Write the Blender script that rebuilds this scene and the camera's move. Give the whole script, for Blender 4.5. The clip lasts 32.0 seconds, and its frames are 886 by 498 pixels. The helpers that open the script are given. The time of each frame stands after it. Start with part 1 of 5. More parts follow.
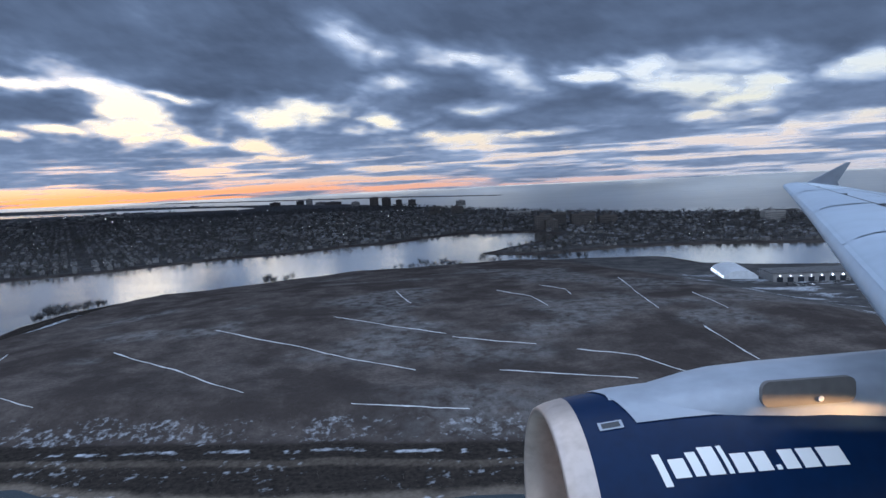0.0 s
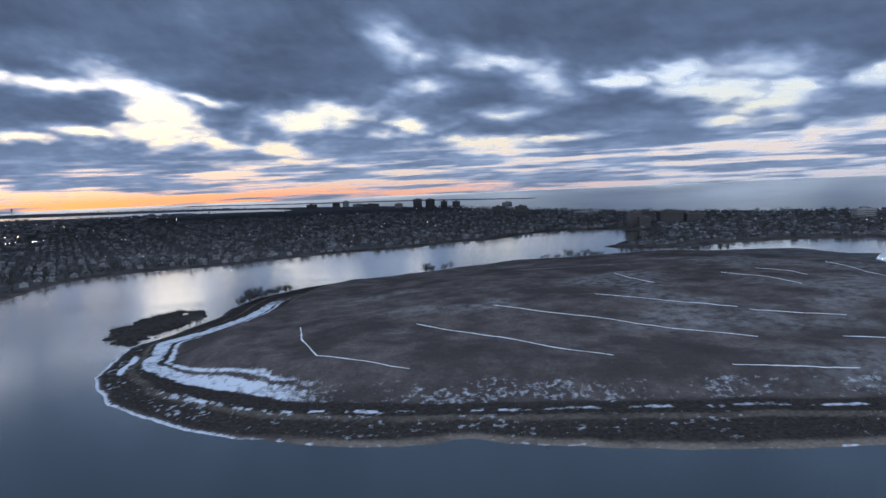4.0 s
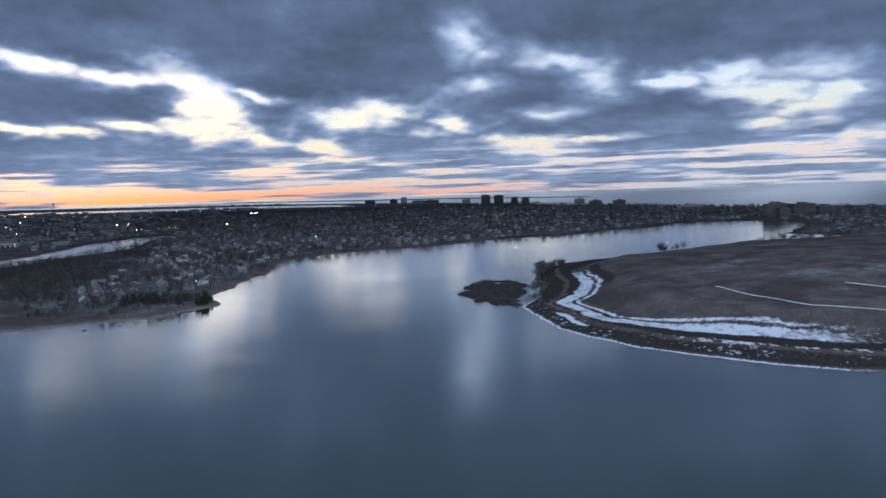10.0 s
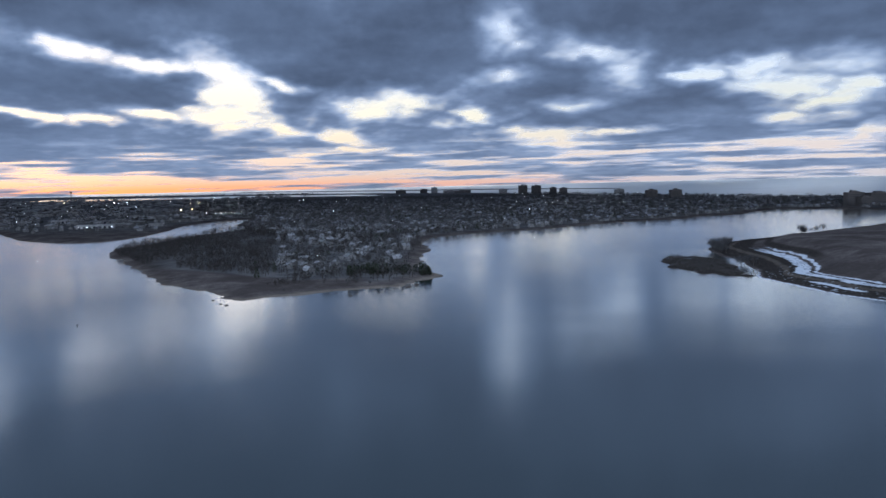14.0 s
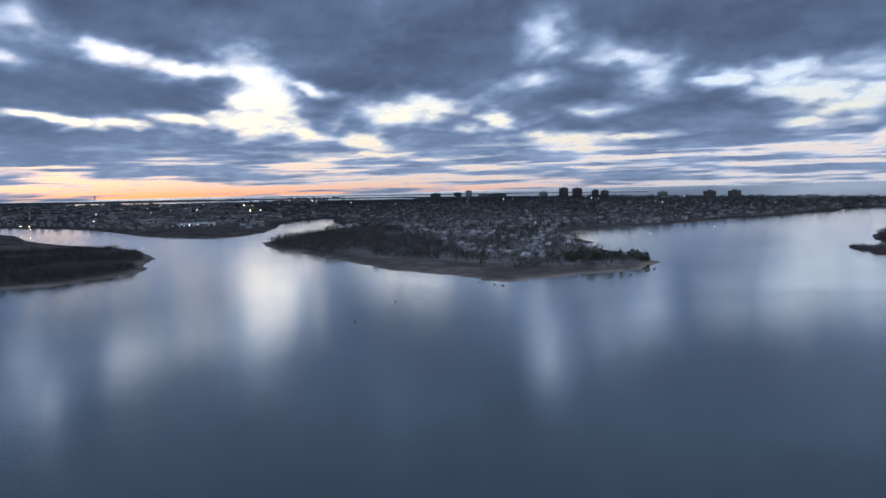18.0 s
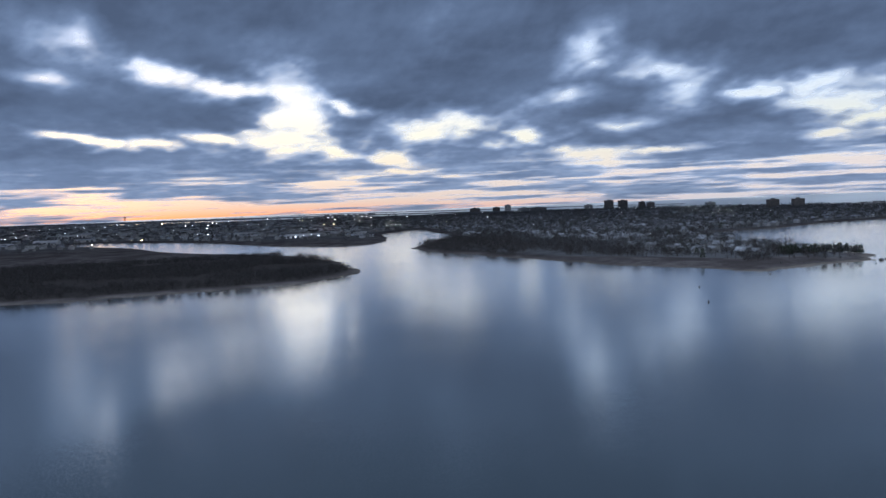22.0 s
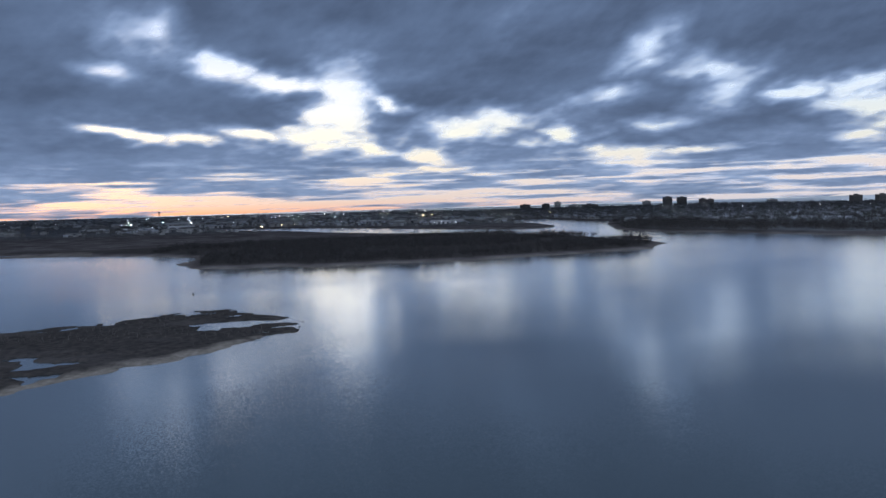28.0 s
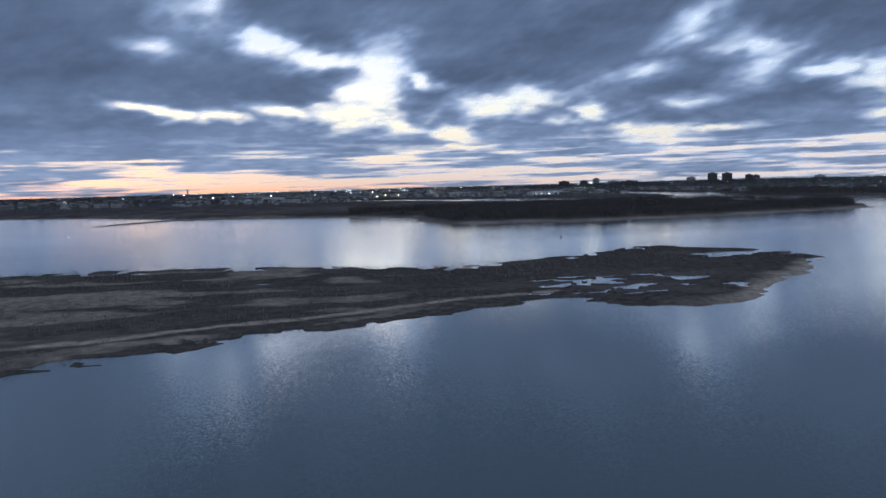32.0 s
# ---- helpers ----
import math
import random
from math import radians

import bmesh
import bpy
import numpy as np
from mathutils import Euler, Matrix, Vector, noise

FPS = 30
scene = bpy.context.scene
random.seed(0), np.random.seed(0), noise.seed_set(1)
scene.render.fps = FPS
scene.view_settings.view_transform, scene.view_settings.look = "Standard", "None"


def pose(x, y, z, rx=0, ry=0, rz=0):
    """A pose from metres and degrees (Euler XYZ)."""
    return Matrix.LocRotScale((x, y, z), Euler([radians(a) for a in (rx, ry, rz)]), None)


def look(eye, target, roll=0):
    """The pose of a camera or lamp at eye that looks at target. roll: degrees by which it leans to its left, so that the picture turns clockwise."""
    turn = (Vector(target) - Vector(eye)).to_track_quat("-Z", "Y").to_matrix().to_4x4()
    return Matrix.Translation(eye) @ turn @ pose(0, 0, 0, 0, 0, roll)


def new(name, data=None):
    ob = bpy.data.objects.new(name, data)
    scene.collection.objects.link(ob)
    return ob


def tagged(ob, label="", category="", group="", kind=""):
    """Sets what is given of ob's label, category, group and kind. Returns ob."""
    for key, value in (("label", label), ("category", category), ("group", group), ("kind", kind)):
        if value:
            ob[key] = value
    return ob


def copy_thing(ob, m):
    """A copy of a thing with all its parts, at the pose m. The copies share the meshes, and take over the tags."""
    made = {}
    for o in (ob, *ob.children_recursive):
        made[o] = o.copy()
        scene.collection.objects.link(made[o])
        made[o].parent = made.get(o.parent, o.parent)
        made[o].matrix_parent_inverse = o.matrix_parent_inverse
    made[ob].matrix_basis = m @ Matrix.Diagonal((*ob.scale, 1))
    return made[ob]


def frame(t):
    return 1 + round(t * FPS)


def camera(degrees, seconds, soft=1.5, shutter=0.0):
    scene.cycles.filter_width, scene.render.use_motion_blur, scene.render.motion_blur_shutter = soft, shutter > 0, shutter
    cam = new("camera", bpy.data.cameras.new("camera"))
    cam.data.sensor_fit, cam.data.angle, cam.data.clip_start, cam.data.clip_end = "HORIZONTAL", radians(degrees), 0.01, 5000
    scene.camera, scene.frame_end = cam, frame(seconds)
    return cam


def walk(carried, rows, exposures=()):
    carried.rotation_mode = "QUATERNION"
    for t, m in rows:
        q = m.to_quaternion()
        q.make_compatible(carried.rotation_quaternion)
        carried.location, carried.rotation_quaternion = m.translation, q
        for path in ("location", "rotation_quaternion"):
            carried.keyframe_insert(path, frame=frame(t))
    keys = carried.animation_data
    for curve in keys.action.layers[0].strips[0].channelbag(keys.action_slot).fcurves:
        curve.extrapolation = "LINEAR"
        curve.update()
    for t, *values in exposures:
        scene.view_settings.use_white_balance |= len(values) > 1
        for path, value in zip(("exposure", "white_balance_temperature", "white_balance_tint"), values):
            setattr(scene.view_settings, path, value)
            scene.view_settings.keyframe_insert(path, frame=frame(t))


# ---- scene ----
# ---------------------------------------------------------------- camera
cam = camera(64.0, 32.0, soft=1.5)

# seconds, metres flown along -x, height, then heading, tilt and lean in degrees
PATH = [
    (0.0, -0.0, 95.26, -4.09, -5.96, -2.70),
    (0.5, -18.9, 94.25, -4.12, -5.83, -2.83),
    (1.0, -37.9, 93.24, -4.13, -5.77, -2.81),
    (1.5, -56.8, 92.22, -4.27, -5.69, -2.58),
    (2.0, -75.7, 91.21, -4.15, -5.65, -2.67),
    (2.5, -94.7, 90.18, -4.10, -5.58, -2.60),
    (3.0, -113.6, 89.16, -4.11, -5.49, -2.61),
    (3.5, -132.5, 88.13, -4.20, -5.46, -2.52),
    (5.5, -208.3, 84.00, -4.33, -5.42, -2.39),
    (6.0, -227.3, 82.96, -4.47, -5.28, -2.32),
    (6.5, -246.2, 81.91, -4.40, -5.10, -2.36),
    (7.0, -265.2, 80.86, -4.39, -4.80, -2.23),
    (7.5, -284.1, 79.81, -4.34, -4.56, -2.10),
    (8.0, -303.1, 78.76, -4.30, -4.43, -1.97),
    (8.5, -322.1, 77.71, -4.38, -4.44, -1.79),
    (9.0, -341.0, 76.65, -4.25, -4.66, -1.76),
    (9.5, -360.0, 75.59, -4.25, -4.99, -1.72),
    (10.0, -379.0, 74.52, -4.21, -5.26, -1.87),
    (10.5, -397.9, 73.45, -4.25, -5.52, -1.65),
    (11.0, -416.9, 72.38, -4.41, -5.65, -1.63),
    (11.5, -435.9, 71.31, -4.39, -5.77, -1.64),
    (12.0, -454.9, 70.24, -4.41, -5.81, -1.61),
    (12.5, -473.9, 69.16, -4.51, -5.85, -1.62),
    (13.0, -492.8, 68.07, -4.57, -5.82, -1.62),
    (13.5, -511.8, 66.99, -4.67, -5.79, -1.48),
    (15.5, -587.8, 62.62, -5.06, -5.94, -1.25),
    (16.0, -606.8, 61.53, -5.10, -5.90, -1.28),
    (16.5, -625.8, 60.42, -4.99, -5.84, -1.37),
    (17.0, -644.8, 59.32, -4.99, -5.76, -1.36),
    (17.5, -663.8, 58.21, -5.04, -5.53, -1.38),
    (18.0, -682.8, 57.10, -5.04, -5.29, -1.39),
    (18.5, -701.8, 55.99, -5.01, -4.80, -1.43),
    (19.0, -720.8, 54.87, -4.94, -4.31, -1.55),
    (19.5, -739.9, 53.75, -4.97, -4.03, -1.56),
    (20.0, -758.9, 52.63, -5.00, -3.92, -1.75),
    (20.5, -777.9, 51.51, -5.06, -3.92, -1.96),
    (21.0, -796.9, 50.38, -5.00, -3.96, -2.09),
    (21.5, -815.9, 49.25, -4.89, -3.94, -2.27),
    (22.0, -835.0, 48.11, -4.86, -3.81, -2.20),
    (22.5, -854.0, 46.98, -4.81, -3.86, -2.17),
    (23.0, -873.0, 45.84, -4.82, -3.85, -2.37),
    (23.5, -892.1, 44.70, -4.73, -4.05, -2.87),
    (24.0, -911.1, 43.55, -4.73, -4.30, -2.89),
    (24.5, -930.1, 42.41, -4.82, -4.40, -2.63),
    (26.5, -1006.3, 37.79, -5.23, -4.20, -1.69),
    (27.0, -1025.4, 36.62, -5.24, -3.99, -1.59),
    (27.5, -1044.4, 35.46, -5.31, -3.80, -1.66),
    (28.0, -1063.5, 34.29, -5.29, -3.73, -1.71),
    (28.5, -1082.5, 33.12, -5.26, -3.82, -1.71),
    (29.0, -1101.6, 31.95, -5.18, -4.08, -1.64),
    (29.5, -1120.7, 30.77, -5.12, -4.21, -1.79),
    (30.0, -1139.7, 29.59, -5.07, -4.53, -1.76),
    (30.5, -1158.8, 28.41, -5.00, -4.72, -1.72),
    (31.0, -1177.9, 27.22, -5.02, -4.97, -1.59),
    (31.5, -1196.9, 26.04, -5.06, -5.23, -1.42),
    (32.0, -1216.0, 24.84, -5.08, -5.32, -1.71),
]


def eye_pose(x, z, heading, tilt, lean):
    return pose(-x if x > 0 else x, 0, z, 0, 0, heading) @ pose(0, 0, 0, 90 + tilt) @ pose(0, 0, 0, 0, 0, lean)


walk(cam, [(t, eye_pose(x, z, a, b, c)) for t, x, z, a, b, c in PATH],
     exposures=[(0.0, 0.57, 5500, 11), (32.0, 0.62, 5500, 11)])

# ---------------------------------------------------------------- small tools
rng = np.random.default_rng(7)
CENTRE = np.array([-608.0, 0.0, 60.0])      # the middle of the flight
CLOUD_BASE = 660.0


def hash2(ix, iy, seed):
    h = (ix * 374761393 + iy * 668265263 + seed * 974634777) & 0xFFFFFFFF
    h = ((h ^ (h >> 13)) * 1274126177) & 0xFFFFFFFF
    return ((h ^ (h >> 16)) & 0xFFFFFF) / float(0xFFFFFF)


def value_noise(x, y, seed=0):
    ix, iy = np.floor(x).astype(np.int64), np.floor(y).astype(np.int64)
    fx, fy = x - ix, y - iy
    fx, fy = fx * fx * (3 - 2 * fx), fy * fy * (3 - 2 * fy)
    a, b = hash2(ix, iy, seed), hash2(ix + 1, iy, seed)
    c, d = hash2(ix, iy + 1, seed), hash2(ix + 1, iy + 1, seed)
    return (a + (b - a) * fx) * (1 - fy) + (c + (d - c) * fx) * fy


def fbm(x, y, seed=0, octaves=4):
    total, amp, norm = 0.0, 1.0, 0.0
    for k in range(octaves):
        total = total + amp * value_noise(x * 2 ** k + 17.3 * k, y * 2 ** k - 9.1 * k, seed + k)
        norm += amp
        amp *= 0.5
    return total / norm


def smooth(a, b, v):
    s = np.clip((v - a) / (b - a), 0, 1)
    return s * s * (3 - 2 * s)


def signed_distance(poly, px, py):
    """Metres to the outline, positive inside."""
    best = np.full(px.shape, 1e18)
    inside = np.zeros(px.shape, bool)
    n = len(poly)
    for i in range(n):
        (ax, ay), (bx, by) = poly[i], poly[(i + 1) % n]
        dx, dy = bx - ax, by - ay
        s = np.clip(((px - ax) * dx + (py - ay) * dy) / (dx * dx + dy * dy + 1e-9), 0, 1)
        best = np.minimum(best, (px - ax - s * dx) ** 2 + (py - ay - s * dy) ** 2)
        if by != ay:
            inside ^= ((ay > py) != (by > py)) & (px < dx * (py - ay) / (by - ay) + ax)
    return np.where(inside, 1.0, -1.0) * np.sqrt(best)


def mesh_from(name, verts, faces, material=None, shade=False):
    me = bpy.data.meshes.new(name)
    me.from_pydata([tuple(v) for v in verts], [], [tuple(f) for f in faces])
    if material:
        me.materials.append(material)
    if shade:
        me.shade_smooth()
    me.update()
    return me


def part(name, bm, material, parent, label=""):
    """Links a bmesh (or a mesh) as one object under a thing or a part."""
    if isinstance(bm, bmesh.types.BMesh):
        me = bpy.data.meshes.new(name)
        bm.to_mesh(me)
        bm.free()
        if material:
            me.materials.append(material)
    else:
        me = bm
    ob = new(name, me)
    if parent:
        ob.parent = parent
    if label:
        ob["label"] = label
    return ob


def box(bm, x0, y0, z0, x1, y1, z1):
    vs = [bm.verts.new(p) for p in ((x0, y0, z0), (x1, y0, z0), (x1, y1, z0), (x0, y1, z0),
                                    (x0, y0, z1), (x1, y0, z1), (x1, y1, z1), (x0, y1, z1))]
    for f in ((3, 2, 1, 0), (4, 5, 6, 7), (0, 1, 5, 4), (1, 2, 6, 5), (2, 3, 7, 6), (3, 0, 4, 7)):
        bm.faces.new([vs[i] for i in f])
    return bm


def boxed(*a):
    return box(bmesh.new(), *a)


# ---------------------------------------------------------------- sky and light
SUN_WAY = Vector((-0.40, 0.80, 0.45)).normalized()


def build_world():
    world = bpy.data.worlds.new("dawn_sky")
    world.use_nodes = True
    scene.world = world
    nt = world.node_tree
    nt.nodes.clear()
    N, L = nt.nodes.new, nt.links.new
    out, bg = N("ShaderNodeOutputWorld"), N("ShaderNodeBackground")
    geo = N("ShaderNodeTexCoord")
    sep = N("ShaderNodeSeparateXYZ")
    L(geo.outputs["Generated"], sep.inputs[0])
    ramp = N("ShaderNodeValToRGB")              # height over the horizon
    ramp.color_ramp.interpolation = "EASE"
    stops = [(0.0, (0.10, 0.135, 0.18, 1)), (0.484, (0.12, 0.155, 0.20, 1)), (0.4885, (0.38, 0.18, 0.12, 1)), (0.4910, (0.53, 0.185, 0.072, 1)),
             (0.4955, (0.52, 0.20, 0.085, 1)), (0.4985, (0.46, 0.265, 0.165, 1)), (0.503, (0.41, 0.32, 0.24, 1)), (0.512, (0.43, 0.35, 0.275, 1)), (0.522, (0.53, 0.43, 0.29, 1)), (0.545, (0.61, 0.525, 0.37, 1)),
             (0.575, (0.57, 0.52, 0.45, 1)), (0.605, (0.44, 0.45, 0.47, 1)), (0.64, (0.42, 0.44, 0.48, 1)), (0.76, (0.70, 0.80, 0.95, 1)), (1.0, (0.50, 0.62, 0.82, 1))]
    els = ramp.color_ramp.elements
    while len(els) > 1:
        els.remove(els[-1])
    els[0].position, els[0].color = stops[0]
    for p, c in stops[1:]:
        els.new(p).color = c
    half = N("ShaderNodeMath")
    half.operation = "MULTIPLY_ADD"
    half.inputs[1].default_value, half.inputs[2].default_value = 0.5, 0.5
    L(sep.outputs["Z"], half.inputs[0])
    L(half.outputs[0], ramp.inputs[0])
    # away from the dawn the low sky is greyer and cooler
    dot = N("ShaderNodeVectorMath")
    dot.operation = "DOT_PRODUCT"
    dot.inputs[1].default_value = (-0.53, 0.85, 0.0)
    L(geo.outputs["Generated"], dot.inputs[0])
    side = N("ShaderNodeMapRange")
    side.inputs["From Min"].default_value, side.inputs["From Max"].default_value = 0.55, 0.98
    L(dot.outputs["Value"], side.inputs["Value"])
    cool = N("ShaderNodeValToRGB")
    cs = [(0.0, (0.10, 0.135, 0.18, 1)), (0.486, (0.14, 0.18, 0.25, 1)), (0.4915, (0.33, 0.31, 0.31, 1)), (0.502, (0.44, 0.36, 0.30, 1)),
          (0.515, (0.46, 0.38, 0.32, 1)), (0.54, (0.47, 0.435, 0.335, 1)), (0.565, (0.44, 0.445, 0.43, 1)), (0.605, (0.44, 0.46, 0.48, 1)), (0.64, (0.42, 0.44, 0.48, 1)), (0.76, (0.70, 0.80, 0.95, 1)), (1.0, (0.50, 0.62, 0.82, 1))]
    ce = cool.color_ramp.elements
    while len(ce) > 1:
        ce.remove(ce[-1])
    ce[0].position, ce[0].color = cs[0]
    for p, c in cs[1:]:
        ce.new(p).color = c
    L(half.outputs[0], cool.inputs[0])
    mix = N("ShaderNodeMix")
    mix.data_type = "RGBA"
    L(side.outputs[0], mix.inputs["Factor"])
    L(cool.outputs[0], mix.inputs[6])
    L(ramp.outputs[0], mix.inputs[7])
    # cloud overhead and behind: the same grey layer, broken by lighter gaps
    prj = N("ShaderNodeVectorMath")
    prj.operation = "DIVIDE"
    zz = N("ShaderNodeMath")
    zz.operation = "MAXIMUM"
    zz.inputs[1].default_value = 0.03
    L(sep.outputs["Z"], zz.inputs[0])
    cmb = N("ShaderNodeCombineXYZ")
    for k in range(3):
        L(zz.outputs[0], cmb.inputs[k])
    L(geo.outputs["Generated"], prj.inputs[0])
    L(cmb.outputs[0], prj.inputs[1])
    noi = N("ShaderNodeTexNoise")
    noi.inputs["Scale"].default_value, noi.inputs["Detail"].default_value = 0.9, 6
    L(prj.outputs[0], noi.inputs["Vector"])
    cl = N("ShaderNodeMapRange")
    cl.inputs["From Min"].default_value, cl.inputs["From Max"].default_value = 0.36, 0.60
    L(noi.outputs["Fac"], cl.inputs["Value"])
    front = N("ShaderNodeMapRange")             # the cloud sheet itself hangs in front
    front.inputs["From Min"].default_value, front.inputs["From Max"].default_value = 0.56, 0.60
    L(sep.outputs["Z"], front.inputs["Value"])
    back = N("ShaderNodeMapRange")
    back.inputs["From Min"].default_value, back.inputs["From Max"].default_value = 0.15, -0.1
    L(sep.outputs["Y"], back.inputs["Value"])
    bz = N("ShaderNodeMapRange")
    bz.inputs["From Min"].default_value, bz.inputs["From Max"].default_value = 0.0, 0.04
    L(sep.outputs["Z"], bz.inputs["Value"])
    bb = N("ShaderNodeMath")
    bb.operation = "MULTIPLY"
    L(back.outputs[0], bb.inputs[0])
    L(bz.outputs[0], bb.inputs[1])
    mx = N("ShaderNodeMath")
    mx.operation = "MAXIMUM"
    L(front.outputs[0], mx.inputs[0])
    L(bb.outputs[0], mx.inputs[1])
    am = N("ShaderNodeMath")
    am.operation = "MULTIPLY"
    L(mx.outputs[0], am.inputs[0])
    L(cl.outputs[0], am.inputs[1])
    mix2 = N("ShaderNodeMix")
    mix2.data_type = "RGBA"
    mix2.inputs[7].default_value = (0.68, 0.71, 0.73, 1)
    L(am.outputs[0], mix2.inputs["Factor"])
    L(mix.outputs[2], mix2.inputs[6])
    # a clear twilight above it all
    sky = N("ShaderNodeTexSky")
    sky.sky_type, sky.sun_disc = "NISHITA", False
    sky.sun_elevation, sky.sun_rotation = radians(2.0), radians(-25)
    add = N("ShaderNodeMix")
    add.data_type, add.blend_type = "RGBA", "ADD"
    add.inputs["Factor"].default_value = 0.01
    L(mix2.outputs[2], add.inputs[6])
    L(sky.outputs[0], add.inputs[7])
    L(add.outputs[2], bg.inputs["Color"])
    bg.inputs["Strength"].default_value = 1.22
    L(bg.outputs[0], out.inputs["Surface"])


build_world()
sun = new("dawn_sun", bpy.data.lights.new("dawn_sun", "SUN"))
sun.data.energy, sun.data.angle, sun.data.color = 0.12, radians(80), (1.0, 0.80, 0.62)
sun.matrix_world = look((0, 0, 900), tuple(Vector((0, 0, 900)) - SUN_WAY))


# ---------------------------------------------------------------- materials
def material(name, colour=(0.5, 0.5, 0.5), rough=0.7, metal=0.0, other=None, scale=1.0, amount=0.5, bump=0.0, bump_scale=None, spec=0.5, by_object=0.0, by_island=0.0):
    """A principled surface that goes between two colours at two scales of noise."""
    m = bpy.data.materials.new(name)
    m.use_nodes = True
    nt = m.node_tree
    b = nt.nodes["Principled BSDF"]
    N, L = nt.nodes.new, nt.links.new
    b.inputs["Roughness"].default_value, b.inputs["Metallic"].default_value = rough, metal
    b.inputs["Specular IOR Level"].default_value = spec
    b.inputs["Base Color"].default_value = (*colour, 1)
    tc = N("ShaderNodeTexCoord")
    source = None
    if other:
        n1, n2 = N("ShaderNodeTexNoise"), N("ShaderNodeTexNoise")
        for n, s in ((n1, scale), (n2, scale * 6.3)):
            n.inputs["Scale"].default_value, n.inputs["Detail"].default_value = s, 4
            L(tc.outputs["Object"], n.inputs["Vector"])
        av = N("ShaderNodeMath")
        av.operation = "ADD"
        L(n1.outputs["Fac"], av.inputs[0])
        L(n2.outputs["Fac"], av.inputs[1])
        mr = N("ShaderNodeMapRange")
        mr.inputs["From Min"].default_value, mr.inputs["From Max"].default_value = 0.8, 1.2
        mr.inputs["To Max"].default_value = amount * 2
        L(av.outputs[0], mr.inputs["Value"])
        mx = N("ShaderNodeMix")
        mx.data_type = "RGBA"
        mx.inputs[6].default_value, mx.inputs[7].default_value = (*colour, 1), (*other, 1)
        L(mr.outputs[0], mx.inputs["Factor"])
        source = mx.outputs[2]
    if by_object or by_island:
        rnd = N("ShaderNodeObjectInfo") if by_object else N("ShaderNodeNewGeometry")
        value = rnd.outputs["Random"] if by_object else rnd.outputs["Random Per Island"]
        hs = N("ShaderNodeHueSaturation")
        mr2 = N("ShaderNodeMapRange")
        k = by_object or by_island
        mr2.inputs["To Min"].default_value, mr2.inputs["To Max"].default_value = 1 - k, 1 + k
        L(value, mr2.inputs["Value"])
        L(mr2.outputs[0], hs.inputs["Value"])
        if source:
            L(source, hs.inputs["Color"])
        else:
            hs.inputs["Color"].default_value = (*colour, 1)
        source = hs.outputs[0]
    if source:
        L(source, b.inputs["Base Color"])
    if bump:
        nb, bp = N("ShaderNodeTexNoise"), N("ShaderNodeBump")
        nb.inputs["Scale"].default_value, nb.inputs["Detail"].default_value = bump_scale or scale * 4, 6
        L(tc.outputs["Object"], nb.inputs["Vector"])
        bp.inputs["Strength"].default_value, bp.inputs["Distance"].default_value = bump, 1.0
        L(nb.outputs["Fac"], bp.inputs["Height"])
        L(bp.outputs[0], b.inputs["Normal"])
    return m


def glowing(name, colour, strength):
    m = bpy.data.materials.new(name)
    m.use_nodes = True
    nt = m.node_tree
    nt.nodes.remove(nt.nodes["Principled BSDF"])
    e = nt.nodes.new("ShaderNodeEmission")
    e.inputs["Color"].default_value, e.inputs["Strength"].default_value = (*colour, 1), strength
    nt.links.new(e.outputs[0], nt.nodes["Material Output"].inputs["Surface"])
    return m


